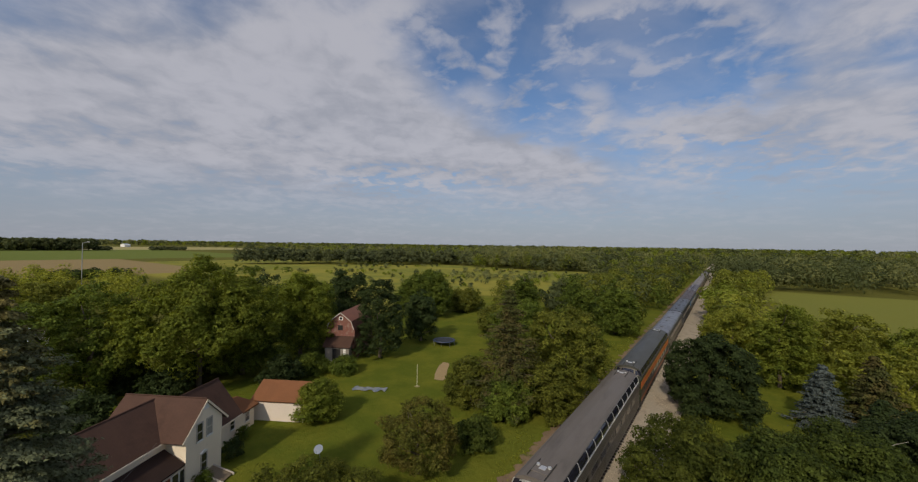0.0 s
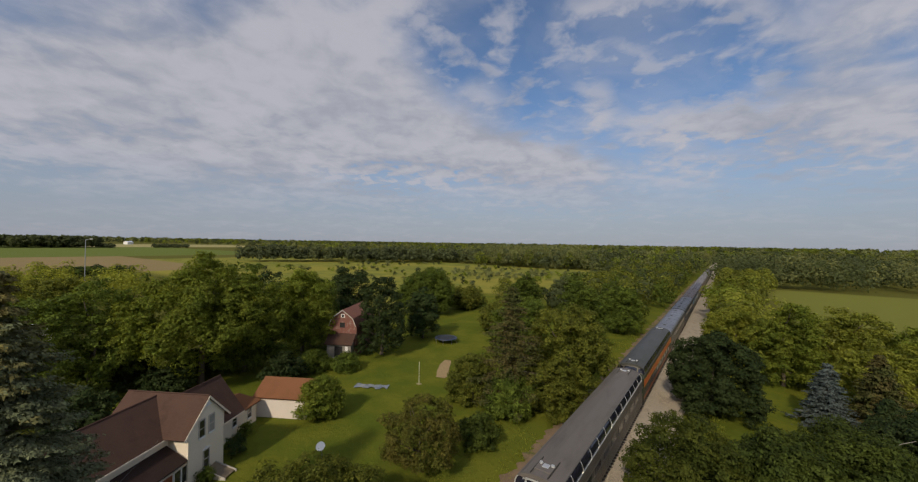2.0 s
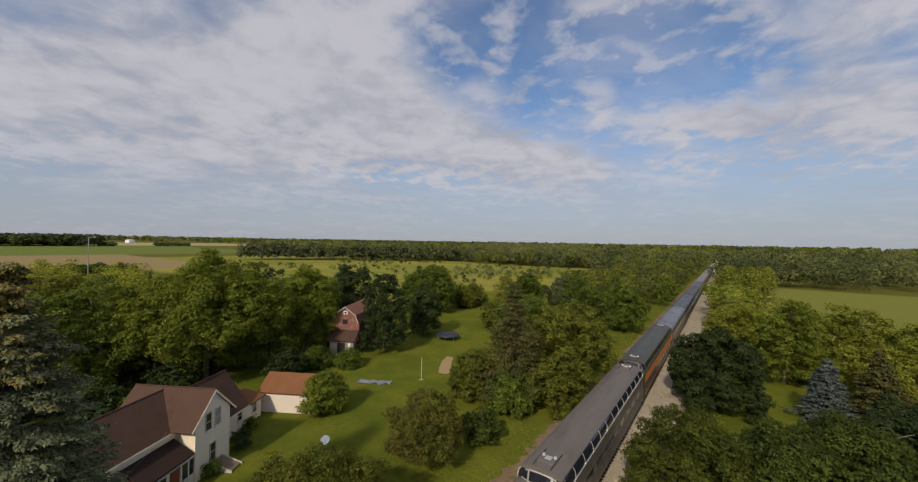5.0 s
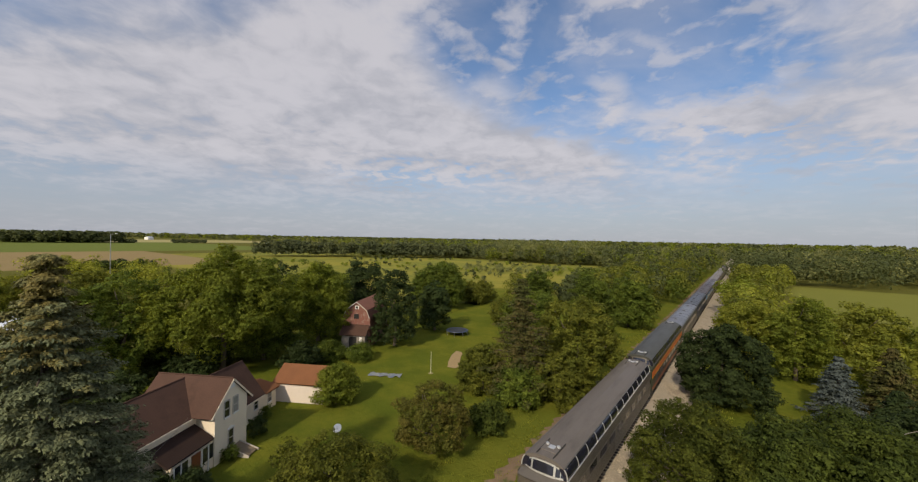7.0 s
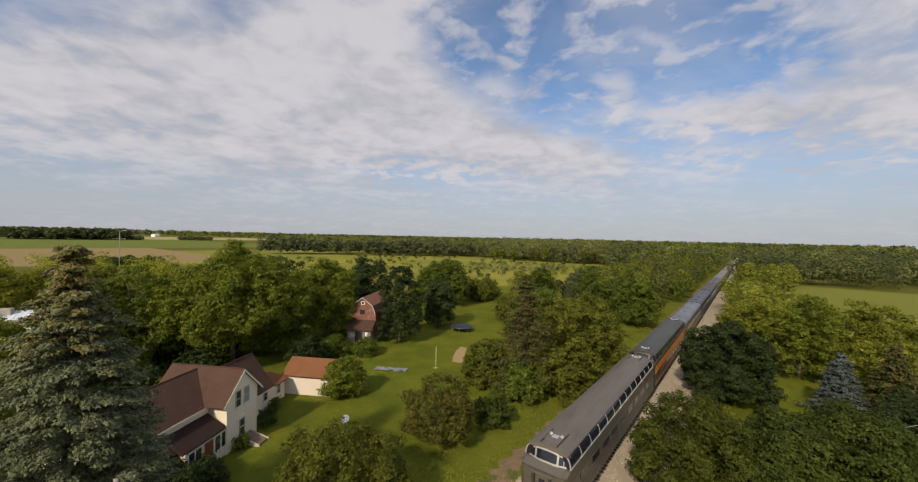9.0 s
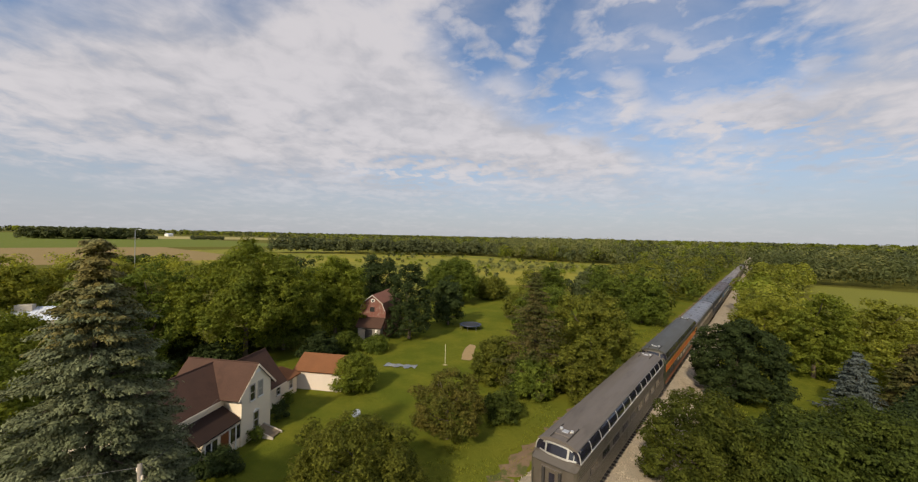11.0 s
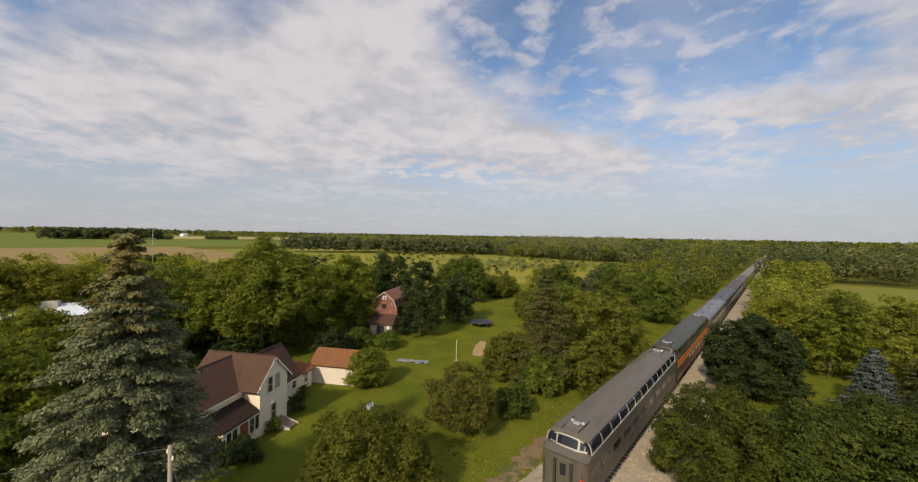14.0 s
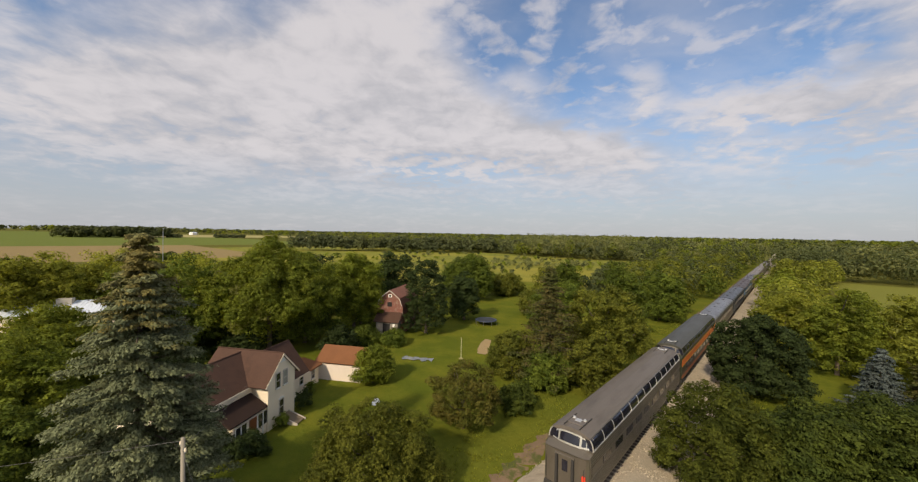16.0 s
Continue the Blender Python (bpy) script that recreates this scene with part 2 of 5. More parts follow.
M_TARP = surface("blue_grey_tarp", (0.165, 0.175, 0.185), 0.5, vary=0.3, scale=1.5, stain=(0.12, 0.14, 0.17), stain_at=(0.5, 0.6), stain_scale=1.2)

L_MAPLE = foliage("leaf_maple", (0.068, 0.094, 0.015), (0.104, 0.132, 0.019))
L_LOCUST = foliage("leaf_locust", (0.122, 0.152, 0.021), (0.176, 0.202, 0.028), 0.48)
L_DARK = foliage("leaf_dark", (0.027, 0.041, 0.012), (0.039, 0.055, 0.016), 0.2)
L_APPLE = foliage("leaf_apple", (0.092, 0.103, 0.016), (0.130, 0.136, 0.020))
L_RED = foliage("leaf_reddish", (0.086, 0.090, 0.016), (0.113, 0.099, 0.020), 0.25)
L_YELLOW = foliage("leaf_yellow_green", (0.162, 0.180, 0.028), (0.222, 0.230, 0.035), 0.5)
L_SPRUCE = foliage("needle_grey_green", (0.094, 0.107, 0.054), (0.136, 0.148, 0.076), 0.08, vary=0.38)
L_SPRUCETOP = foliage("needle_cones", (0.170, 0.142, 0.046), (0.140, 0.138, 0.056), 0.08)
L_BLUE = foliage("needle_blue", (0.066, 0.082, 0.074), (0.094, 0.112, 0.102), 0.08)
L_PINE = foliage("needle_brown_green", (0.055, 0.060, 0.016), (0.082, 0.066, 0.021), 0.1)
# distant leaves paler and greyer: the haze is put into their colour
L_HAZEDEEP = foliage("leaf_hazed_deep", (0.058, 0.072, 0.028), (0.087, 0.100, 0.036), 0.3, vary=0.2, patch=0.05)
L_NEAR = foliage("leaf_fresh_green", (0.056, 0.070, 0.012), (0.088, 0.100, 0.015))
L_DEEP = foliage("leaf_deep_green", (0.047, 0.066, 0.013), (0.077, 0.098, 0.017), vary=0.45)
# two more distant tones with haze mixed into the leaf colour
L_HAZEWOOD = foliage("leaf_hazed_wood", (0.118, 0.132, 0.050), (0.176, 0.182, 0.064), 0.3, vary=0.2, patch=0.05)
L_HAZEPINE = foliage("needle_hazed", (0.062, 0.074, 0.032), (0.084, 0.094, 0.036), 0.1, patch=0.05, vary=0.25)


# ---------- mesh helpers ----------
def finish(name, bm, mat, smooth=False):
    me = bpy.data.meshes.new(name)
    bm.to_mesh(me)
    bm.free()
    for m in mat if isinstance(mat, (list, tuple)) else [mat]:
        me.materials.append(m)
    if smooth:
        for p in me.polygons:
            p.use_smooth = True
    return me


def part(name, bm, mat, parent, label="", smooth=False, m=None):
    """One mesh object under a thing or a part."""
    me = bm if isinstance(bm, bpy.types.Mesh) else finish(name, bm, mat, smooth)
    ob = new(name, me)
    if parent:
        ob.parent = parent
    if m is not None:
        ob.matrix_basis = m
    return tagged(ob, label) if label else ob


def thing(name, label, category, m=None, group="", kind=""):
    ob = new(name)
    ob.empty_display_size = 0.2
    if m is not None:
        ob.matrix_basis = m
    return tagged(ob, label, category, group, kind)


def box(bm, x0, y0, z0, x1, y1, z1, bevel=0.0):
    v = [bm.verts.new((x, y, z)) for z in (z0, z1) for y in (y0, y1) for x in (x0, x1)]
    f = [bm.faces.new([v[i] for i in q]) for q in ((0, 2, 3, 1), (4, 5, 7, 6), (0, 1, 5, 4), (2, 6, 7, 3), (0, 4, 6, 2), (1, 3, 7, 5))]
    if bevel:
        es = list({e for q in f for e in q.edges})
        bmesh.ops.bevel(bm, geom=es, offset=bevel, segments=1, affect="EDGES")
    return bm


def cube(x0, y0, z0, x1, y1, z1, bevel=0.0):
    return box(bmesh.new(), min(x0, x1), min(y0, y1), min(z0, z1), max(x0, x1), max(y0, y1), max(z0, z1), bevel)


def prism(bm, outline, axis, lo, hi):
    """Extrudes an outline (pairs) along axis 0 (x) or 1 (y): pairs are the other two coordinates."""
    def at(p, s):
        return (s, p[0], p[1]) if axis == 0 else (p[0], s, p[1])
    a = [bm.verts.new(at(p, lo)) for p in outline]
    b = [bm.verts.new(at(p, hi)) for p in outline]
    k = len(outline)
    bm.faces.new(a)
    bm.faces.new(b[::-1])
    for i in range(k):
        bm.faces.new((a[i], b[i], b[(i + 1) % k], a[(i + 1) % k]))
    bmesh.ops.recalc_face_normals(bm, faces=bm.faces[:])
    return bm


def slab(bm, quad, thick):
    """A sheet with thickness under four corners."""
    q = [Vector(p) for p in quad]
    nrm = (q[1] - q[0]).cross(q[3] - q[0]).normalized()
    if nrm.z < 0:
        nrm = -nrm
    top = [bm.verts.new(p) for p in q]
    low = [bm.verts.new(p - nrm * thick) for p in q]
    bm.faces.new(top)
    bm.faces.new(low[::-1])
    for i in range(4):
        bm.faces.new((top[i], low[i], low[(i + 1) % 4], top[(i + 1) % 4]))
    bmesh.ops.recalc_face_normals(bm, faces=bm.faces[:])
    return bm


def tube(bm, pts, radii, sides=7):
    """A bent, tapered round bar through the points."""
    rings = []
    for i, (p, r) in enumerate(zip(pts, radii)):
        p = Vector(p)
        d = (Vector(pts[min(i + 1, len(pts) - 1)]) - Vector(pts[max(i - 1, 0)])).normalized()
        s = d.cross(Vector((0.13, 0.97, 0.21))).normalized()
        u = s.cross(d)
        rings.append([bm.verts.new(p + (s * math.cos(a) + u * math.sin(a)) * r) for a in [2 * math.pi * k / sides for k in range(sides)]])
    for a, b in zip(rings, rings[1:]):
        for k in range(sides):
            bm.faces.new((a[k], a[(k + 1) % sides], b[(k + 1) % sides], b[k]))
    bm.faces.new(rings[0][::-1])
    bm.faces.new(rings[-1])
    return bm


def quads_mesh(name, verts, mat, n=3):
    """A mesh of loose n-cornered leaves from an array (count, n, 3)."""
    v = np.asarray(verts, dtype=np.float32)
    c = v.shape[0]
    me = bpy.data.meshes.new(name)
    me.vertices.add(c * n)
    me.vertices.foreach_set("co", v.reshape(-1))
    me.loops.add(c * n)
    me.loops.foreach_set("vertex_index", np.arange(c * n, dtype=np.int32))
    me.polygons.add(c)
    me.polygons.foreach_set("loop_start", np.arange(0, c * n, n, dtype=np.int32))
    me.polygons.foreach_set("loop_total", np.full(c, n, dtype=np.int32))
    me.update(calc_edges=True)
    me.materials.append(mat)
    return me


def leaves(rng, pos, nrm, size, aspect=0.7, jitter=0.55, axis=None):
    """Three-cornered leaf sprays at pos facing about nrm; axis: the way the tips point, if any."""
    k = len(pos)
    nn = nrm + rng.normal(0, jitter, (k, 3))
    nn /= np.linalg.norm(nn, axis=1, keepdims=True) + 1e-9
    t = rng.normal(0, 1, (k, 3)) if axis is None else axis + rng.normal(0, 0.35, (k, 3))
    t -= nn * (t * nn).sum(1, keepdims=True)
    t /= np.linalg.norm(t, axis=1, keepdims=True) + 1e-9
    b = np.cross(nn, t)
    s = np.asarray(size)[:, None]
    w = s * aspect * rng.uniform(0.8, 1.4, (k, 1))
    skew = s * rng.uniform(-0.3, 0.3, (k, 1))
    return np.stack([pos - t * s * 0.5 + b * w * 0.55, pos + t * s * 0.65 + b * skew, pos - t * (s * 0.5 + skew) - b * w * 0.55], 1)


def billows_of(rng, h, r, base, count, spread=1.0, heads=1):
    """Boughs that billow out all over one or several rounded, uneven heads, with dark gaps between them."""
    out = []
    tops = [(0.0, 0.0, 1.0, 1.0)]
    if heads > 1:
        turn = rng.uniform(0, 6.28)
        tops = [(0.45 * math.cos(2.4 * j + turn), 0.45 * math.sin(2.4 * j + turn), rng.uniform(0.82, 0.99), rng.uniform(0.54, 0.68)) for j in range(heads)]
        tops[0] = (tops[0][0] * 0.3, tops[0][1] * 0.3, 1.0, 0.62)
    each = max(12, count // len(tops))
    swell = min(2.0, max(0.85, math.sqrt(85 / each)))
    for cx, cy, top, wid in tops:
        ht, rh = (h * top - base), r * wid
        zc = base + 0.36 * ht
        off = rng.uniform(0, 50, 3)
        for i in range(each):
            cz = 1 - 1.72 * (i + 0.5) / each
            an = i * 2.39996 + rng.uniform(-0.35, 0.35)
            sr = math.sqrt(max(0.0, 1 - cz * cz))
            if cz < 0 and base < 0.085 * h:
                sr = max(sr, 0.90)
            p = (sr * math.cos(an), sr * math.sin(an), cz)
            q = rng.uniform(0.12, 0.215) * spread * swell
            k = (1 + 0.34 * noise.noise((p[0] * 1.5 + off[0], p[1] * 1.5 + off[1], p[2] * 1.5 + off[2])) + rng.uniform(-0.13, 0.05)) * (1 - q * 0.8)
            zz = zc + p[2] * k * (0.64 if p[2] > 0 else 0.47 if base < 0.085 * h else 0.36) * ht
            out.append((cx * r + p[0] * k * rh, cy * r + p[1] * k * rh, max(zz, q * rh * 0.4), q * rh, q * rh * rng.uniform(0.62, 0.9)))
        out.append((cx * r, cy * r, zc, 0.55 * rh, 0.40 * ht))
    high = max(z + rz * 0.9 for x, y, z, rr, rz in out)
    wide = sorted(math.hypot(x, y) + rr * 0.85 for x, y, z, rr, rz in out)[-4]
    kz, kr = (h - base) / (high - base), r / wide
    return [(x * kr, y * kr, base + (z - base) * kz, rr * (0.5 + 0.5 * kr), rz) for x, y, z, rr, rz in out]


def crown_mesh(name, rng, lobes, mat, per_area, size, hang=0.0, fuzz=0.12):
    """Twigs over the boughs, each with a handful of leaves; a few leaves inside close the view."""
    P, Nn, S = [], [], []
    for x, y, z, rr, rz in lobes:
        area = 4 * math.pi * rr * (rr + rz) / 2
        k = max(5, int(per_area * area / 8))
        d = rng.normal(0, 1, (k, 3))
        d /= np.linalg.norm(d, axis=1, keepdims=True)
        d[:, 2] = np.where((d[:, 2] < -0.45) & (rng.random(k) < 0.6), -d[:, 2], d[:, 2])
        shell = np.clip(rng.normal(0.93, fuzz, (k, 1)), 0.4, 1.4)
        p = np.array((x, y, z)) + d * np.array((rr, rr, rz)) * shell
        if hang:
            p[:, 2] -= hang * rng.random(k) ** 2 * rr
        # leaves of each twig, fanned about its tip
        d6, p6 = np.repeat(d, 8, 0), np.repeat(p, 8, 0)
        off = rng.normal(0, 1, (k * 8, 3)) * size * np.array((0.85, 0.85, 0.5))
        P.append(p6 + off)
        Nn.append(d6 * np.array((0.9, 0.9, 1.0)) + np.array((0, 0, 0.45)) + off / size * 0.25)
        S.append(size * rng.uniform(0.55, 1.4, k * 8))
        k2 = max(6, int(area * 0.9))
        d2 = rng.normal(0, 1, (k2, 3))
        d2 /= np.linalg.norm(d2, axis=1, keepdims=True)
        P.append(np.array((x, y, z)) + d2 * np.array((rr, rr, rz)) * rng.uniform(0.2, 0.6, (k2, 1)))
        Nn.append(d2)
        S.append(np.full(k2, min(rr * 0.5, size * 3)))
    P, Nn, S = np.concatenate(P), np.concatenate(Nn), np.concatenate(S)
    Nn /= np.linalg.norm(Nn, axis=1, keepdims=True) + 1e-9
    P[:, 2] = np.maximum(P[:, 2], 0.06)
    return quads_mesh(name, leaves(rng, P, Nn, S, 0.85, 0.32), mat)


def trunk_mesh(rng, h, r0, lobes, limbs=7, low=0.25):
    bm = bmesh.new()
    top = h * 0.72
    pts = [(0, 0, -0.3), (0, 0, h * 0.02)] + [(rng.normal(0, 0.02) * h * f, rng.normal(0, 0.02) * h * f, top * f) for f in (0.3, 0.6, 0.85, 1.0)]
    tube(bm, pts, [r0 * 1.6, r0 * 1.1, r0 * 0.9, r0 * 0.6, r0 * 0.35, r0 * 0.12], 9)
    for i in rng.choice(len(lobes), min(limbs, len(lobes)), replace=False):
        x, y, z, rr, rz = lobes[i]
        z0 = min(z * 0.75, max(low * h, z - 1.2 * math.hypot(x, y)))
        a, b = Vector((0, 0, z0)), Vector((x, y, z))
        m = a.lerp(b, 0.5) + Vector((rng.normal(0, 0.15), rng.normal(0, 0.15), -0.12 * (b - a).length))
        tube(bm, [a, m, b], [r0 * 0.42, r0 * 0.28, r0 * 0.08], 6)
    return bm


def broadleaf(name, x, y, h, r, mat, label, seed, base=0.18, lobes=30, per_area=30.0, size=0.26, trunk=None, category="tree", hang=0.0, group="", z=-0.8, spread=1.0, heads=1):
    rng = np.random.default_rng(seed)
    ob = thing(name, label, category, pose(x, y, z), group)
    L = billows_of(rng, h, r, base * h, lobes, spread, heads)
    part("trunk", trunk_mesh(rng, h, trunk or 0.02 * h, L), M_BARK, ob, smooth=True)
    part("crown", crown_mesh("crown", rng, L, mat, per_area * 2.1, size * 0.7, hang), mat, ob)
    return ob


def conifer(name, x, y, h, r, mat, label, seed, tiers=26, tuft=0.30, leaf=0.17, tufts=6, per=12, droop=0.25, base=0.05, tipmat=None, z=-0.8, category="tree", ragged=0.18, leader=0.0, rise=0.0, fan=0):
    """A conifer: whorls of boughs that carry tufts of needle sprays, thicker to the ends."""
    rng = np.random.default_rng(seed)
    ob = thing(name, label, category, pose(x, y, z))
    bm = bmesh.new()
    tube(bm, [(0, 0, -0.3), (0, 0, h * 0.3), (0, 0, h * 0.97)], [0.022 * h, 0.015 * h, 0.02], 8)
    C, D, top = [], [], []
    for i in range(tiers):
        f = (i + 0.5) / tiers
        zt = h * (base + (1 - base) * f ** 0.95)
        reach = r * (1 - f) ** (0.80 + 0.05 * f * f) * (0.92 + 0.08 * math.sin(i * 2.3)) + (0.42 if fan else 0.15)
        nb = max(8 if fan else 5, int(6 + (7 if fan else 9) * (1 - f)))
        level = zt
        heads = [(0.0, 0.0)] if not leader or f < 0.87 else [(leader, 0.25 * leader), (-leader, -0.25 * leader)]
        for b in range(nb):
            hx, hy = heads[b % len(heads)]
            an = 2 * math.pi * (b + 0.5 * (i % 2) + rng.uniform(-0.35, 0.35)) / nb
            zt = level + (rng.uniform(-0.42, 0.42) * h / tiers if fan else 0)
            ln = reach * rng.uniform(1 - ragged * 1.7, 1 + ragged) / (2.0 if len(heads) > 1 else 1)
            out = np.array((math.cos(an), math.sin(an), 0))
            side = np.array((-math.sin(an), math.cos(an), 0))
            dr = droop * (1 - 0.6 * f) - rise
            if ln > 0.8 and b % 2 == 0:
                tube(bm, [(0, 0, zt), tuple(out * ln * 0.55 + np.array((0, 0, zt - dr * ln * 0.45))), tuple(out * ln * 0.9 + np.array((0, 0, zt - dr * ln)))], [0.05, 0.035, 0.01], 4)
            k = max(3, int(round(tufts * (0.35 + 0.9 * ln / r))))
            u = 1 - 0.72 * rng.random(k) ** 1.25
            sp = (0.27 * ln * (1.15 - u) + 0.12) * rng.uniform(-1, 1, k)
            if fan:
                k = max(7, int(round(fan * (0.35 + 0.75 * ln / r))))
                u = 1 - 0.75 * rng.random(k) ** 1.3
                sp = (0.26 + 0.12 * ln) * (0.35 + 0.65 * u) * rng.uniform(-1, 1, k)
            c = out * (u * ln)[:, None] + side * sp[:, None]
            c[:, 0] += hx
            c[:, 1] += hy
            c[:, 2] = zt - dr * ln * (u ** 1.4 - (0.35 * np.maximum(0, u - 0.6) if fan else 0)) - (0.25 * np.abs(sp) if fan else 0) + rng.normal(0, 0.06 if fan else 0.08, k)
            C.append(c)
            D.append(np.tile(out, (k, 1)))
            top.append(np.full(k, f))
    C, D, top = np.concatenate(C), np.concatenate(D), np.concatenate(top)
    part("trunk", bm, M_BARK, ob)
    high = top > 0.80 + np.random.default_rng(seed + 1).uniform(-0.12, 0.10, len(top))
    for j in (0, 1) if tipmat else (0,):
        sel = high if j else ~high if tipmat else np.ones(len(top), bool)
        c, d = np.repeat(C[sel], per, 0), np.repeat(D[sel], per, 0)
        fine_ = np.repeat(0.65 + 0.35 * np.minimum(1, (1 - top[sel]) * 4), per)[:, None]
        k = len(c)
        ball = rng.normal(0, 1, (k, 3))
        ball /= np.linalg.norm(ball, axis=1, keepdims=True)
        ball[:, 2] = np.where(ball[:, 2] < -0.3, -ball[:, 2] * 0.6, ball[:, 2])
        reach_out = rng.uniform(-0.9, 0.9, (k, 1))
        pos = c + fine_ * ball * tuft * np.array((0.8, 0.8, 0.5)) * rng.uniform(0.5, 1.05, (k, 1)) + fine_ * d * tuft * reach_out - np.array((0, 0, 0.18)) * tuft * reach_out ** 2
        mm = tipmat if j else mat
        part("cone_crown" if j else "crown", quads_mesh("needles", leaves(rng, pos, ball + np.array((0, 0, 0.55)) + d * 0.25, leaf * rng.uniform(0.6, 1.4, k), 0.62, 0.24, d + ball * 0.6), mm), mm, ob)
    return ob


# ---------- ground ----------
def ground_material():
    m, N, s, out = material("open_country")
    p = where(N)
    x, y, z = N.sep(p)
    n1, n2, n3 = N.noise(p, 0.02, 4, 0.6), N.noise(p, 0.18, 5, 0.65), N.noise(p, 1.6, 5, 0.7)
    wob = N.math("MULTIPLY", N.math("SUBTRACT", n2, 0.5), 9.0)
    lawn = N.mix(N.smooth(n2, 0.35, 0.68), (0.092, 0.112, 0.013), (0.146, 0.148, 0.018))
    lawn = N.mix(N.smooth(n3, 0.3, 0.75, 0.0, 0.4), lawn, (0.070, 0.090, 0.011))
    meadow = N.mix(N.smooth(n2, 0.34, 0.62), (0.205, 0.200, 0.036), (0.142, 0.156, 0.034))
    meadow = N.mix(N.smooth(n1, 0.42, 0.60), meadow, (0.240, 0.215, 0.040))
    wild = N.mix(n2, (0.080, 0.084, 0.016), (0.130, 0.120, 0.028))

    def band(v, lo, hi, soft):
        return N.math("MULTIPLY", N.smooth(v, lo - soft, lo + soft), N.smooth(v, hi + soft, hi - soft))

    def zone(x0, x1, y0, y1, soft=3.0):
        return N.math("MULTIPLY", band(N.math("ADD", x, wob), x0, x1, soft), band(N.math("ADD", y, wob), y0, y1, soft))

    c = wild
    c = N.mix(zone(-420, -40, 74, 300, 6), c, meadow)
    c = N.mix(zone(-60, 60, -40, 108, 4), c, lawn)
    c = N.mix(zone(-11, -5, 8, 60, 2.5), c, N.mix(0.3, lawn, (0.165, 0.165, 0.024)))
    c = N.mix(zone(-70, -16, 60, 128, 6), c, lawn)
    c = N.mix(zone(-16, 14, 90, 420, 3), c, N.mix(0.4, lawn, (0.12, 0.13, 0.02)))
    # ploughed and green fields far off
    brown = N.mix(n1, (0.255, 0.188, 0.088), (0.225, 0.172, 0.082))
    c = N.mix(zone(-500, -262, -700, 118, 3), c, brown)
    c = N.mix(zone(-2000, -500, -900, 300, 4), c, N.mix(n1, (0.112, 0.142, 0.032), (0.136, 0.156, 0.038)))
    c = N.mix(zone(-1500, -1010, 170, 620, 6), c, (0.30, 0.265, 0.12))
    # the hay field on the other side of the track
    hay = N.mix(n1, (0.150, 0.158, 0.034), (0.180, 0.178, 0.038))
    c = N.mix(zone(24, 320, 96, 232, 3), c, hay)
    N.put(s.inputs["Base Color"], c)
    s.inputs["Roughness"].default_value = 1.0
    s.inputs["Specular IOR Level"].default_value = 0.03
    b = nd(N.t, "ShaderNodeBump")
    b.inputs["Strength"].default_value, b.inputs["Distance"].default_value = 0.7, 0.25
    N.put(b.inputs["Height"], N.noise(p, 3.0, 6, 0.7))
    N.put(s.inputs["Normal"], b.outputs[0])
    return m


GZ = -0.8
M_GROUND = ground_material()
bm = bmesh.new()
ticks = sorted({*range(-90, 91, 6), -4600, -2400, -1200, -600, -300, -150, 150, 300, 600, 1200, 2400, 4600})
tick_y = sorted({*range(-60, 151, 6), -4600, -2400, -1200, -600, -300, -120, 200, 300, 600, 1200, 2400, 4600})
grid = [[bm.verts.new((gx, gy, GZ + (0.10 * noise.noise((gx * 0.06, gy * 0.06, 0)) if abs(gx) < 88 and -58 < gy < 148 and abs(gx) > 7 else 0))) for gx in ticks] for gy in tick_y]
for j in range(len(tick_y) - 1):
    for i in range(len(ticks) - 1):
        bm.faces.new((grid[j][i], grid[j][i + 1], grid[j + 1][i + 1], grid[j + 1][i]))
tagged(part("ground", bm, M_GROUND, None, smooth=True), "grass lawn, meadows and distant fields", "ground", kind="structure")


# ---------- railway ----------
def strip(profile, y0, y1, step, wob, seed):
    """A long bank along the track: a cross profile with uneven edges."""
    rng = np.random.default_rng(seed)
    bm = bmesh.new()
    prev = None
    for yy in np.arange(y0, y1 + step, step):
        row = [bm.verts.new((px + rng.normal(0, wob) * (0 < i < len(profile) - 1 or 1) * (abs(px) > 1.9), yy, pz + rng.normal(0, wob * 0.12))) for i, (px, pz) in enumerate(profile)]
        if prev:
            for i in range(len(profile) - 1):
                bm.faces.new((prev[i], prev[i + 1], row[i + 1], row[i]))
        prev = row
    return bm


tagged(part("ballast_bed", strip([(-4.3, -0.95), (-3.7, -0.72), (-2.3, -0.34), (-1.6, -0.20), (0, -0.21), (1.6, -0.20), (2.4, -0.34), (3.4, -0.62), (5.0, -0.76), (5.5, -0.95)], -30, 700, 1.1, 0.16, 3), M_BALLAST, None, smooth=True),
       "pale crushed stone railway ballast", "ballast", kind="structure")
tagged(part("dirt_shoulder", strip([(-6.1, -0.95), (-5.6, -0.77), (-4.4, -0.74), (-3.5, -0.95)], -30, 260, 0.6, 0.26, 4), M_DIRT, None, smooth=True),
       "bare reddish-brown earth beside the ballast", "dirt", kind="structure")



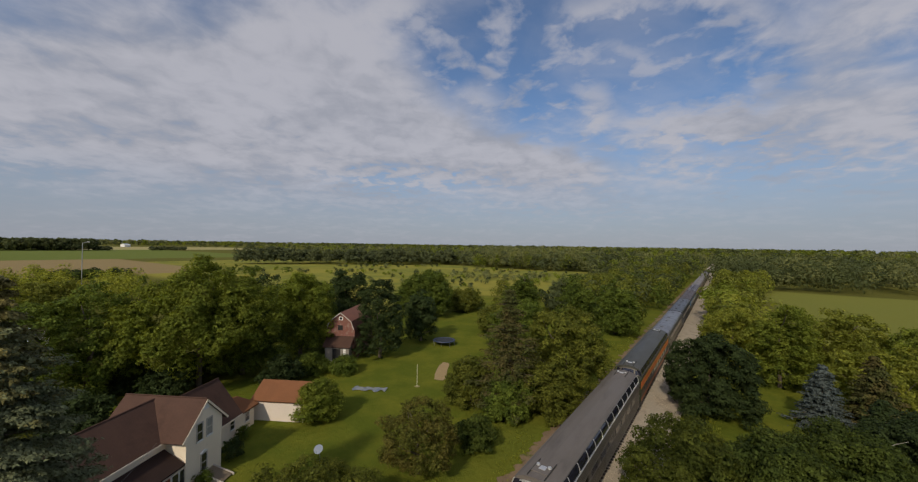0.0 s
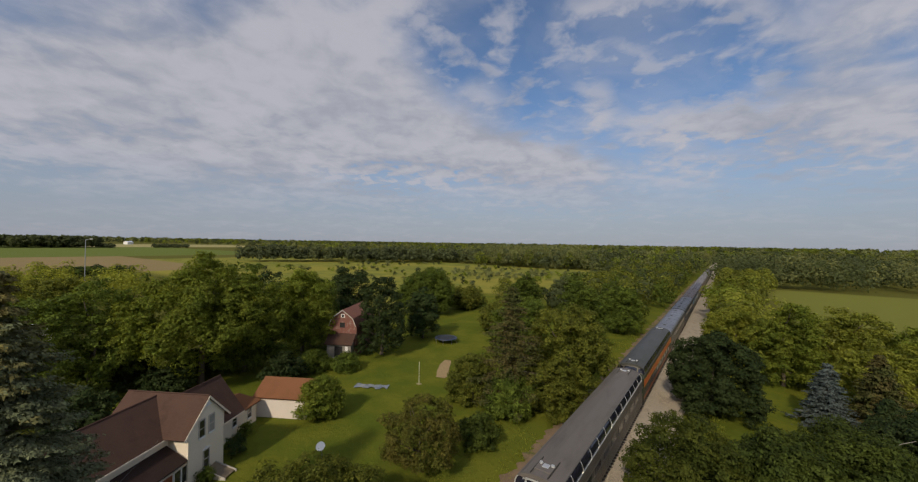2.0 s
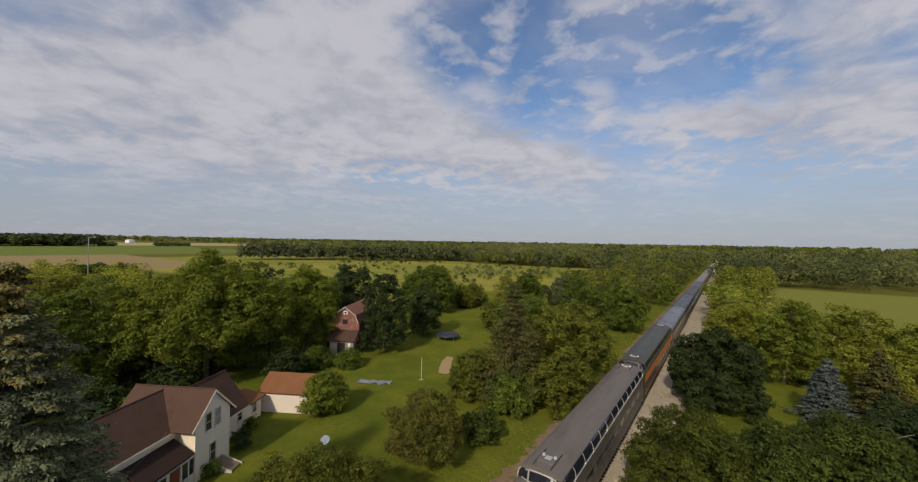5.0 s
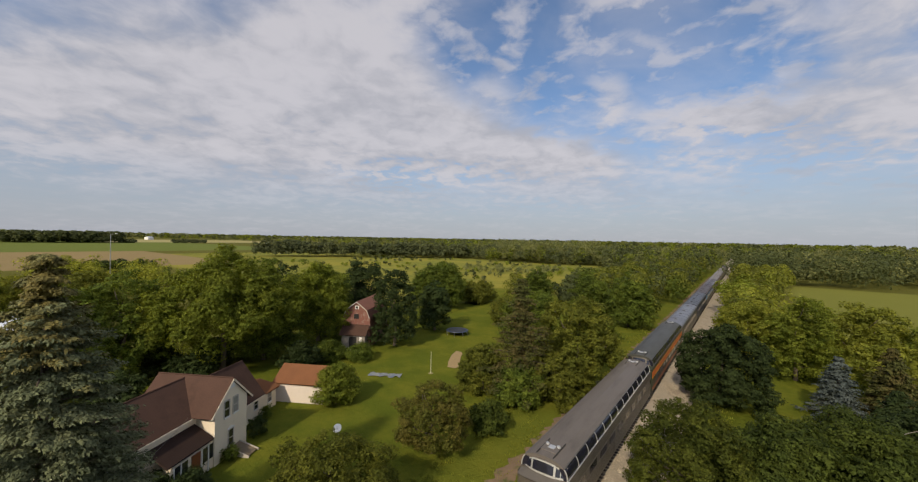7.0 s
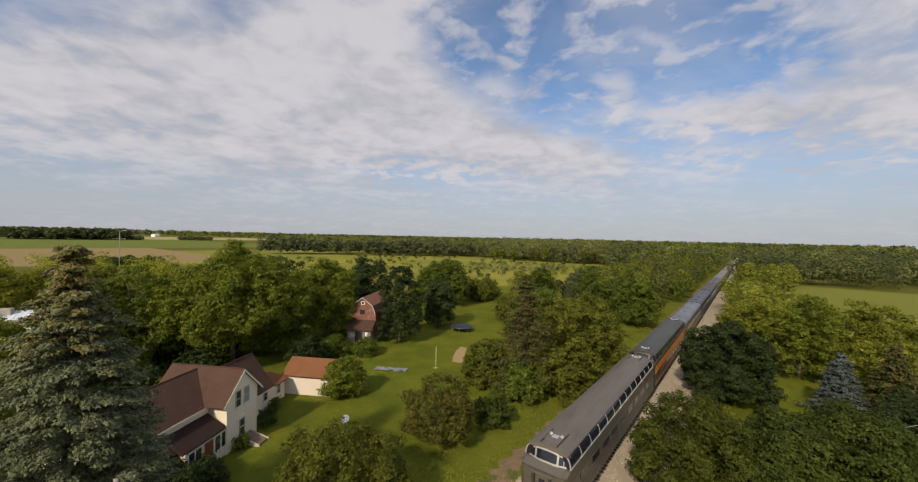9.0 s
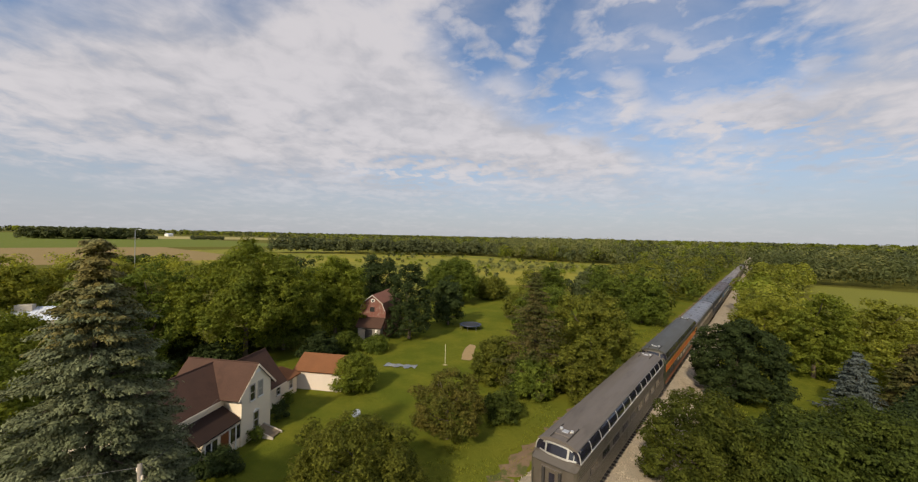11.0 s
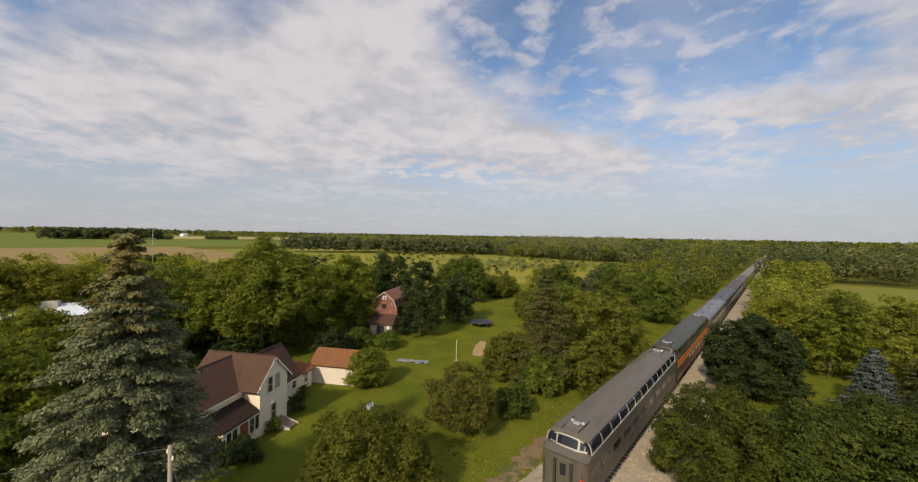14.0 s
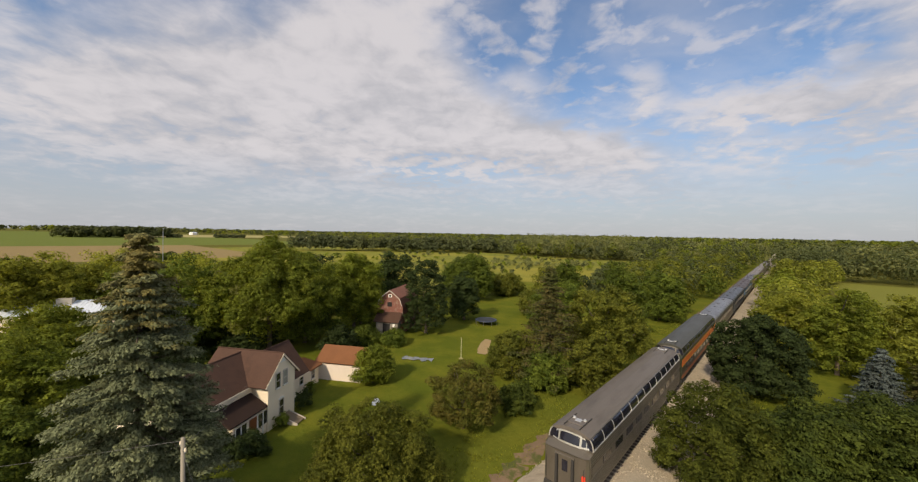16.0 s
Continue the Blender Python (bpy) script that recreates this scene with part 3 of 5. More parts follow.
def chips(seed, count):
    """Loose crushed stone: little three-faced lumps lying on the ballast."""
    r = np.random.default_rng(seed)
    side = np.where(r.random(count) < 0.72, 1, -1)
    x = side * r.uniform(1.35, 4.9, count) * np.where(side < 0, 0.8, 1.0)
    y = 17 + 75 * r.random(count) ** 1.6
    z = np.interp(x, [-3.7, -2.3, -1.6, 1.6, 2.4, 3.4, 5.0], [-0.72, -0.34, -0.20, -0.20, -0.34, -0.62, -0.76])
    s = r.uniform(0.035, 0.085, count)[:, None]
    c = np.stack([x, y, z - 0.02], 1)
    a = r.uniform(0, 6.28, count)
    foot = [c + s * np.stack([np.cos(a + k), np.sin(a + k), np.zeros(count)], 1) * r.uniform(0.8, 1.3, (count, 1)) for k in (0, 2.1, 4.2)]
    tip = c + s * np.stack([r.normal(0, 0.25, count), r.normal(0, 0.25, count), r.uniform(0.7, 1.2, count)], 1)
    return np.concatenate([np.stack([foot[k], foot[(k + 1) % 3], tip], 1) for k in range(3)])


M_CHIP = foliage("crushed_stone", (0.32, 0.27, 0.20), (0.36, 0.305, 0.23), 0.0, vary=0.35)
tagged(new("loose_ballast", quads_mesh("loose_ballast", chips(19, 15000), M_CHIP)), "loose crushed stone along the track", "gravel", kind="stuff")

track = thing("railway_track", "single railway track, rusty rails on wooden ties", "railway track", kind="structure")
RAIL = [(-0.070, -0.175), (0.070, -0.175), (0.070, -0.155), (0.012, -0.13), (0.012, -0.045), (0.036, -0.035), (0.036, -0.003), (-0.036, -0.003), (-0.036, -0.035), (-0.012, -0.045), (-0.012, -0.13), (-0.070, -0.155)]
for s in (-1, 1):
    part("rail", prism(bmesh.new(), [(s * 0.7525 + a, b) for a, b in RAIL], 1, -30, 700), M_RAIL, track, "rusty steel rail")
rng = np.random.default_rng(8)
ties = [finish("tie", cube(-1.3, -0.115, -0.33, 1.3, 0.115, -0.165, 0.012), M_TIE) for _ in range(3)]
far = bmesh.new()
for i in range(560):
    yy = 4 + i * 0.54
    if i < 260:
        part("tie", ties[i % 3], M_TIE, track, m=pose(rng.normal(0, 0.03), yy + rng.normal(0, 0.03), rng.normal(0, 0.008), 0, 0, rng.normal(0, 0.9)))
    else:
        box(far, -1.3, yy - 0.115, -0.33, 1.3, yy + 0.115, -0.165)
tagged(part("far_ties", far, M_TIE, track), kind="stuff")


# ---------- train ----------
def paint(name, col, rough=0.4, **k):
    return surface(name, col, rough, **{"vary": 0.12, "scale": 0.8, "fine_scale": 7, **k})


T_SILVER = paint("stainless_flutes", (0.165, 0.142, 0.112), 0.36, metal=0.55, stain=(0.095, 0.078, 0.06), stain_at=(0.5, 0.85))
T_SILVER_ROOF = paint("grey_roof", (0.130, 0.110, 0.091), 0.55, metal=0.1, stain=(0.072, 0.062, 0.051), stain_at=(0.45, 0.8), stretch=(1, 0.25, 1))
T_BLUEROOF = paint("smooth_steel_roof", (0.15, 0.15, 0.165), 0.34, metal=0.35, stain=(0.11, 0.105, 0.115), stain_at=(0.45, 0.8), stretch=(1, 0.25, 1))
T_CHROME = paint("bright_frame", (0.66, 0.64, 0.60), 0.35, metal=0.7)
T_GLASS = surface("dome_glass", (0.014, 0.014, 0.022), 0.06, vary=0.1, spec=0.6)
T_UNDER = surface("under_frame", (0.03, 0.027, 0.024), 0.85, vary=0.3)
T_OLIVE = paint("olive_roof", (0.052, 0.050, 0.038), 0.5, stain=(0.035, 0.035, 0.028), stretch=(1, 0.3, 1))
T_ORANGE = paint("orange_band", (0.62, 0.135, 0.018), 0.45)
T_GREEN = paint("dark_green_band", (0.030, 0.034, 0.020), 0.45)
T_BLACKROOF = paint("black_roof", (0.042, 0.042, 0.048), 0.38, stain=(0.10, 0.10, 0.12), stain_at=(0.56, 0.7), stretch=(1, 0.3, 1))
T_BROWNROOF = paint("brown_black_roof", (0.060, 0.046, 0.044), 0.5, stain=(0.09, 0.06, 0.05), stretch=(1, 0.3, 1))
T_BLUE = paint("blue_side", (0.10, 0.22, 0.38), 0.4)
T_YELLOW = paint("yellow_stripe", (0.62, 0.33, 0.03), 0.4)
T_PATCHED = paint("peeling_roof", (0.050, 0.045, 0.055), 0.5, stain=(0.40, 0.38, 0.38), stain_at=(0.56, 0.60), stain_scale=0.75)
T_GREYROOF = paint("weathered_grey_roof", (0.17, 0.155, 0.148), 0.55, stain=(0.12, 0.10, 0.095), stain_at=(0.48, 0.7), stain_scale=0.6, stretch=(1, 0.3, 1))
T_MAROON = paint("maroon_side", (0.13, 0.042, 0.032), 0.5, stain=(0.09, 0.05, 0.04))
T_SILLRED = paint("sill_red", (0.30, 0.085, 0.03), 0.5)
T_NAVY = paint("navy_side", (0.035, 0.04, 0.06), 0.4)
T_RED = paint("red_marker", (0.7, 0.05, 0.02), 0.4)

CAR_L = 25.6


def arc(hw, z0, z1, k=8):
    """Roof outline from +x to -x."""
    return [(hw * math.cos(math.pi * i / k) if 0 < i < k else hw * (1 if i == 0 else -1), z0 + (z1 - z0) * math.sin(math.pi * i / k) ** 0.8) for i in range(k + 1)]


def truck(parent, y):
    """A six-wheeled truck: frame, axles and wheels."""
    t = part("truck", cube(-1.15, y - 2.1, 0.42, 1.15, y + 2.1, 0.78, 0.05), T_UNDER, parent)
    for dy in (-1.55, 0, 1.55):
        for s in (-1, 1):
            bm = bmesh.new()
            bmesh.ops.create_cone(bm, cap_ends=True, segments=16, radius1=0.455, radius2=0.455, depth=0.13, matrix=pose(s * 0.76, y + dy, 0.455, 0, 90, 0))
            part("wheel", bm, M_RAIL, t)
    return t


def flutes(x, y0, y1, z0, z1, count):
    """Corrugated side sheet."""
    bm = bmesh.new()
    h = (z1 - z0) / count
    s = 1 if x > 0 else -1
    pts = []
    for i in range(count):
        pts += [(x, z0 + h * i), (x + s * 0.022, z0 + h * (i + 0.25)), (x + s * 0.022, z0 + h * (i + 0.7))]
    pts += [(x, z1), (x - s * 0.03, z1), (x - s * 0.03, z0)]
    return prism(bm, pts if s > 0 else pts[::-1], 1, y0, y1)


def end_details(car, y, s, side_mat):
    """Vestibule door, diaphragm, steps and coupler on one end; s: which way the end looks."""
    part("diaphragm", prism(bmesh.new(), [(-0.55, 1.15), (-0.42, 1.15), (-0.42, 3.05), (0.42, 3.05), (0.42, 1.15), (0.55, 1.15), (0.55, 3.18), (-0.55, 3.18)], 1, y, y + s * 0.16), T_UNDER, car)
    part("end_door", cube(-0.40, y, 1.16, 0.40, y + s * 0.05, 3.02, 0.01), side_mat, car)
    part("door_window", cube(-0.2, y + s * 0.05, 2.15, 0.2, y + s * 0.06, 2.85), T_GLASS, car)
    part("coupler", cube(-0.13, y, 0.72, 0.13, y + s * 0.42, 1.0, 0.03), T_UNDER, car)


def coach(y, label, roof_mat, side_mat, low_mat, stripe=None, windows=True, seed=0):
    """A single-deck car from y to y + CAR_L."""
    car = thing("passenger_car", label, "train car", pose(0, y, 0), "cars of the train")
    hw, L = 1.52, CAR_L
    part("lower_side", prism(bmesh.new(), [(hw, 0.92), (hw, 1.95), (-hw, 1.95), (-hw, 0.92)], 1, 0, L), low_mat, car)
    part("upper_side", prism(bmesh.new(), [(hw, 1.95), (hw, 3.42), (-hw, 3.42), (-hw, 1.95)], 1, 0, L), side_mat, car)
    part("roof", prism(bmesh.new(), arc(hw + 0.02, 3.424, 4.12, 12), 1, 0.02, L - 0.02), roof_mat, car, smooth=False)
    if stripe:
        for s in (-1, 1):
            part("stripe", cube(s * hw, 0.05, 3.05, s * (hw + 0.012), L - 0.05, 3.40), stripe, car, "yellow letterboard stripe")
    # roof seams and vents
    for k in range(1, 9):
        bm = bmesh.new()
        prism(bm, arc(hw + 0.035, 3.43, 4.14, 12), 1, L * k / 9 - 0.03, L * k / 9 + 0.03)
        part("roof_seam", bm, roof_mat, car)
    rng = np.random.default_rng(seed)
    for k in range(4):
        yy = L * (0.15 + 0.23 * k) + rng.uniform(-1, 1)
        part("roof_vent", cube(-0.22, yy, 4.05, 0.22, yy + 0.7, 4.26, 0.04), roof_mat, car)
    if windows:
        for s in (-1, 1):
            for k in range(11):
                yy = 2.6 + k * 1.92
                part("window", cube(s * (hw - 0.01), yy, 2.18, s * (hw + 0.012), yy + 1.35, 2.92), T_GLASS, car)
    part("underframe", cube(-1.2, 4.6, 0.45, 1.2, L - 4.6, 0.95, 0.06), T_UNDER, car)
    truck(car, 3.0), truck(car, L - 3.0)
    end_details(car, 0, -1, side_mat), end_details(car, L, 1, side_mat)
    return car


def bowed(low, high, inward):
    """One bent sheet with thickness between a lower and an upper line."""
    bm = bmesh.new()
    a, b, c, d = [[bm.verts.new(p + k) for p in row] for row, k in ((low, Vector()), (high, Vector()), (high, inward), (low, inward))]
    for i in range(len(low) - 1):
        for p, q in ((a, b), (b, c), (c, d), (d, a)):
            bm.faces.new((p[i], p[i + 1], q[i + 1], q[i]))
    for i in (0, -1):
        bm.faces.new((a[i], b[i], c[i], d[i]))
    bmesh.ops.recalc_face_normals(bm, faces=bm.faces[:])
    return bm


def dome_car(y, label, roof_mat, side_mat, low_mat, band=None, belt=None):
    """A full-length dome car: windows curve up into the roof along the whole length."""
    car = thing("dome_car", label, "train car", pose(0, y, 0), "cars of the train")
    hw, L = 1.52, CAR_L
    part("lower_side", prism(bmesh.new(), [(hw, 0.85), (hw, 2.02), (-hw, 2.02), (-hw, 0.85)], 1, 0.25, L - 0.25), low_mat, car)
    part("upper_side", prism(bmesh.new(), [(hw, 2.024), (hw, 3.55), (-hw, 3.55), (-hw, 2.024)], 1, 0.6, L - 0.6), side_mat, car)
    if not band:
        for s in (-1, 1):
            part("fluted_sheet", flutes(s * hw, 0.3, L - 0.3, 0.95, 1.95, 9), low_mat, car)
            part("fluted_sheet", flutes(s * hw, 0.3, L - 0.3, 2.75, 3.42, 4), side_mat, car)
            part("belt_rail", cube(s * hw, 0.3, 2.68, s * (hw + 0.05), L - 0.3, 2.74), T_SILVER, car)
            part("belt_rail", cube(s * hw, 0.3, 2.02, s * (hw + 0.05), L - 0.3, 2.08), T_SILVER, car)
    for s in (-1, 1):
        if band:
            part("colour_band", cube(s * hw, 0.1, 2.42, s * (hw + 0.014), L - 0.1, 3.08), band, car, "bright orange side band")
            part("belt_rail", cube(s * hw, 0.1, 2.34, s * (hw + 0.02), L - 0.1, 2.40), belt, car)
            part("sill_band", cube(s * hw, 0.1, 0.98, s * (hw + 0.012), L - 0.1, 1.32), T_SILLRED, car, "dull orange-red sill band")
            part("upper_line", cube(s * hw, 0.1, 3.09, s * (hw + 0.02), L - 0.1, 3.14), belt, car)
        for k in range(9):
            yy = 2.4 + k * 2.35
            part("window", cube(s * (hw - 0.01), yy, 1.72 if band else 2.12, s * (hw + 0.026), yy + 1.45, 2.26 if band else 2.66), T_GLASS, car)
    # the dome: glass curve between sill and roof edge
    curve = [(1.52, 3.554), (1.51, 3.74), (1.47, 3.93), (1.39, 4.11), (1.27, 4.25)]
    y0, y1 = 0.75, L - 0.75
    shell = curve + [(-a, b) for a, b in reversed(curve)]
    part("dome_glass", prism(bmesh.new(), [(a * 0.985, b - 0.01) for a, b in shell], 1, y0, y1), T_GLASS, car, "tinted curved dome windows")
    part("roof", prism(bmesh.new(), [(1.30, 4.225), (1.27, 4.275), (1.0, 4.43), (0.6, 4.55), (0.0, 4.61), (-0.6, 4.55), (-1.0, 4.43), (-1.27, 4.275), (-1.30, 4.225)], 1, y0 - 0.05, y1 + 0.05), roof_mat, car)
    n = 13
    for k in range(n + 1):
        yy = y0 + (y1 - y0) * k / n
        for s in (-1, 1):
            bm = bmesh.new()
            out = [(a * s * 1.004, b + 0.004) for a, b in curve]
            inn = [(a * s * 0.96, b - 0.03) for a, b in reversed(curve)]
            prism(bm, out + inn, 1, yy - 0.024, yy + 0.024)
            part("mullion", bm, T_CHROME if not band else roof_mat, car, "bright metal window bar" if not band else "")
    for s in (-1, 1):
        part("sill", cube(s * 1.45, y0, 3.55, s * 1.545, y1, 3.60), T_CHROME if not band else roof_mat, car)
    for s in (-1, 1):
        part("roof_edge", cube(s * 1.24, y0, 4.245, s * 1.30, y1, 4.285), T_SILVER if not band else roof_mat, car)
    # the ends: an arched glass front in a broad frame, set back behind a flat end wall with rounded corners
    def depth_at(x):
        return 0.50 + 0.42 * (abs(x) / 1.5) ** 3

    def header_at(x):
        return 3.64 + 0.76 * max(0.0, 1 - (abs(x) / 1.5) ** 2.6) ** 0.5

    def roof_at(x):
        a = abs(x)
        return float(np.interp(a, [0.0, 0.6, 1.0, 1.27, 1.39, 1.47, 1.52], [4.61, 4.55, 4.43, 4.275, 4.11, 3.93, 3.56]))

    for s, ye in ((-1, 0.0), (1, L)):
        frame_mat = T_CHROME if not band else T_SILVER
        yi = y0 if s < 0 else y1

        def front(x0, x1, lo, hi, out, n=8):
            """A bent plate over part of the arch; lo and hi give its lower and upper edge."""
            xs = [x0 + (x1 - x0) * i / n for i in range(n + 1)]
            low = [Vector((x, ye - s * (depth_at(x) - out), lo)) for x in xs]
            high = [Vector((x, ye - s * (depth_at(x) + 0.16 - out), max(lo + 0.02, hi(x)))) for x in xs]
            return bowed(low, high, Vector((0, -0.05 * s, 0)))

        part("dome_front", front(-1.5, 1.5, 3.55, header_at, 0.0, 20), frame_mat, car, "broad bright arched window frame" if not band else "")
        for x0, x1 in ((-1.36, -0.80), (-0.66, 0.66), (0.80, 1.05), (1.11, 1.36)):
            part("end_window", front(x0, x1, 3.70, lambda x: header_at(x) - 0.14, 0.025), T_GLASS, car)
        xs = [-1.5 + 3.0 * i / 20 for i in range(21)]
        lip = [Vector((x, ye - s * (depth_at(x) + 0.14), header_at(x))) for x in xs]
        back = [Vector((x, yi - s * 0.35, roof_at(x) + 0.005)) for x in xs]
        part("roof_end", bowed(lip, back, Vector((0, 0, -0.05))), roof_mat, car)
        plan = [(-1.52, 0.42), (-1.48, 0.18), (-1.34, 0.05), (-0.9, 0.0), (0.9, 0.0), (1.34, 0.05), (1.48, 0.18), (1.52, 0.42)]
        foot = [Vector((x, ye - s * d, 0.92)) for x, d in plan]
        brow = [Vector((x, ye - s * d, 3.30)) for x, d in plan]
        part("end_wall", bowed(foot, brow, Vector((0, -0.05 * s, 0))), side_mat, car)
        sill_line = [Vector((x * 0.98, ye - s * (depth_at(x) + 0.05), 3.60)) for x, d in plan]
        part("end_cowl", bowed(brow, sill_line, Vector((0, 0, -0.04))), side_mat, car)
        for x0 in (-0.62, 0.46):
            part("diaphragm_post", cube(x0, ye, 1.05, x0 + 0.16, ye + s * 0.20, 3.06, 0.03), T_UNDER, car, "black rubber diaphragm post")
        part("door_hood", cube(-0.66, ye, 3.06, 0.66, ye + s * 0.16, 3.16, 0.02), side_mat, car)
        part("end_door", cube(-0.42, ye, 1.10, 0.42, ye + s * 0.05, 3.02, 0.01), side_mat, car)
        part("door_window", cube(-0.19, ye + s * 0.05, 2.10, 0.19, ye + s * 0.062, 2.82), T_GLASS, car)
        part("door_panel", cube(-0.24, ye + s * 0.05, 1.30, 0.24, ye + s * 0.058, 1.95), side_mat, car)
        part("buffer_beam", cube(-1.42, ye + s * 0.06, 0.80, 1.42, ye - s * 0.2, 1.04, 0.03), T_UNDER, car, "black buffer beam")
        part("coupler", cube(-0.13, ye, 0.72, 0.13, ye + s * 0.42, 1.0, 0.03), T_UNDER, car)
        part("air_hose", tube(bmesh.new(), [(0.32, ye + s * 0.05, 1.0), (0.36, ye + s * 0.25, 0.85), (0.34, ye + s * 0.2, 0.55)], [0.03, 0.03, 0.03], 6), T_YELLOW, car, "yellow air hose")
        for x0 in (-1.25, 1.25):
            part("grab_iron", tube(bmesh.new(), [(x0, ye + s * 0.02, 1.3), (x0, ye + s * 0.10, 1.4), (x0, ye + s * 0.10, 2.6), (x0, ye + s * 0.02, 2.7)], [0.018] * 4, 5), T_UNDER, car)
            part("step", cube(x0 - 0.25, ye - s * 0.05, 0.42, x0 + 0.25, ye - s * 0.55, 0.80, 0.02), T_UNDER, car)
    for yy in (1.35, L - 2.45):
        part("roof_hatch", cube(-0.52, yy, 4.55, 0.52, yy + 1.1, 4.63, 0.02), roof_mat, car)
        part("vent_plate", cube(-0.18, yy + 0.35, 4.63, 0.22, yy + 0.78, 4.66, 0.01), T_CHROME, car, "pale metal vent plate")
        for x0 in (-0.36, 0.38):
            bm = bmesh.new()
            bmesh.ops.create_cone(bm, cap_ends=True, segments=14, radius1=0.13, radius2=0.10, depth=0.12, matrix=pose(x0, yy + 0.75, 4.66))
            part("roof_vent", bm, T_CHROME, car)
        for x0 in (-0.56, 0.52):
            part("roof_rail", cube(x0, yy - 0.5, 4.50, x0 + 0.05, yy + 1.5, 4.62), T_UNDER, car)
    part("underframe", cube(-1.25, 4.6, 0.40, 1.25, L - 4.6, 0.88, 0.06), T_UNDER, car)
    truck(car, 3.0), truck(car, L - 3.0)
    return car


Y0 = 24.0
STEP = CAR_L + 0.75
rear = dome_car(Y0, "silver full-length dome car with fluted sides, last of the train", T_SILVER_ROOF, T_SILVER, T_SILVER)
part("marker_lamp", cube(1.12, -0.10, 1.95, 1.34, 0.04, 2.25, 0.02), T_RED, rear, "red marker lamp")
dome_car(Y0 + STEP, "olive-roofed full-length dome car with orange side band", T_OLIVE, T_GREEN, T_GREEN, T_ORANGE, T_YELLOW)
coach(Y0 + STEP * 2, "silver coach with smooth grey roof", T_BLUEROOF, T_SILVER, T_SILVER, seed=1)
coach(Y0 + STEP * 3, "black-roofed coach with dark sides", T_BLACKROOF, T_NAVY, T_NAVY, seed=2)
coach(Y0 + STEP * 4, "light blue coach with brown-black roof", T_BROWNROOF, T_BLUE, T_SILVER, seed=3)
coach(Y0 + STEP * 5, "coach with peeling dark roof and yellow stripe", T_PATCHED, T_NAVY, T_SILVER, T_YELLOW, seed=4)
coach(Y0 + STEP * 6, "maroon coach with weathered grey roof", T_GREYROOF, T_MAROON, T_MAROON, seed=6)
for k in range(7, 10):
    coach(Y0 + STEP * k, "silver coach with weathered grey roof", T_GREYROOF, T_SILVER, T_SILVER, seed=k)


def steam_engine(y):
    """Tender and engine at the head of the train."""
    t = thing("tender", "black coal tender behind the engine", "tender", pose(0, y, 0))
    part("tank", cube(-1.5, 0, 1.0, 1.5, 12.5, 3.3, 0.08), T_UNDER, t)
    part("coal_bunker", cube(-1.3, 6.0, 3.3, 1.3, 12.3, 4.1, 0.2), T_UNDER, t)
    truck(t, 2.6), truck(t, 9.8)
    e = thing("steam_locomotive", "black steam locomotive at the head of the train", "locomotive", pose(0, y + 13.0, 0))
    part("cab", cube(-1.55, 0.2, 1.2, 1.55, 3.0, 4.3, 0.1), T_UNDER, e)
    bm = bmesh.new()
    bmesh.ops.create_cone(bm, cap_ends=True, segments=20, radius1=1.15, radius2=1.05, depth=11.5, matrix=pose(0, 8.6, 2.9, -90, 0, 0))
    part("boiler", bm, T_UNDER, e)
    for yy, r_, h_ in ((13.0, 0.38, 0.75), (9.5, 0.45, 0.5), (6.6, 0.42, 0.5)):
        bm = bmesh.new()
        bmesh.ops.create_cone(bm, cap_ends=True, segments=14, radius1=r_, radius2=r_ * 0.9, depth=h_, matrix=pose(0, yy, 3.9 + h_ / 2))
        part("chimney" if yy > 12 else "dome", bm, T_UNDER, e)
    part("running_board", cube(-1.5, 3.0, 1.55, 1.5, 14.2, 1.68), T_UNDER, e)
    for yy in (5.0, 6.9, 8.8, 10.7):
        for sx in (-1, 1):
            bm = bmesh.new()
            bmesh.ops.create_cone(bm, cap_ends=True, segments=20, radius1=0.86, radius2=0.86, depth=0.16, matrix=pose(sx * 0.76, yy, 0.86, 0, 90, 0))
            part("driving_wheel", bm, M_RAIL, e)


steam_engine(Y0 + STEP * 10)


# ---------- house ----------
HO = Matrix.Translation((-25.64, 18.63, GZ)) @ Matrix.Rotation(radians(30), 4, "Z")
# house axes: +x looks out of the front gable, -y runs along that wall away from the wing


def siding(bm, x0, y0, z0, x1, y1, z1):
    return box(bm, min(x0, x1), min(y0, y1), min(z0, z1), max(x0, x1), max(y0, y1), max(z0, z1))


def gable_volume(name, parent, axis, c, half, lo, hi, eave, ridge, mat, base=-0.3):
    """Solid walls under a gable roof; axis 0: the ridge runs along x."""
    o = [(c - half, base), (c + half, base), (c + half, eave), (c, ridge), (c - half, eave)]
    return part(name, prism(bmesh.new(), o, axis, lo, hi), mat, parent)


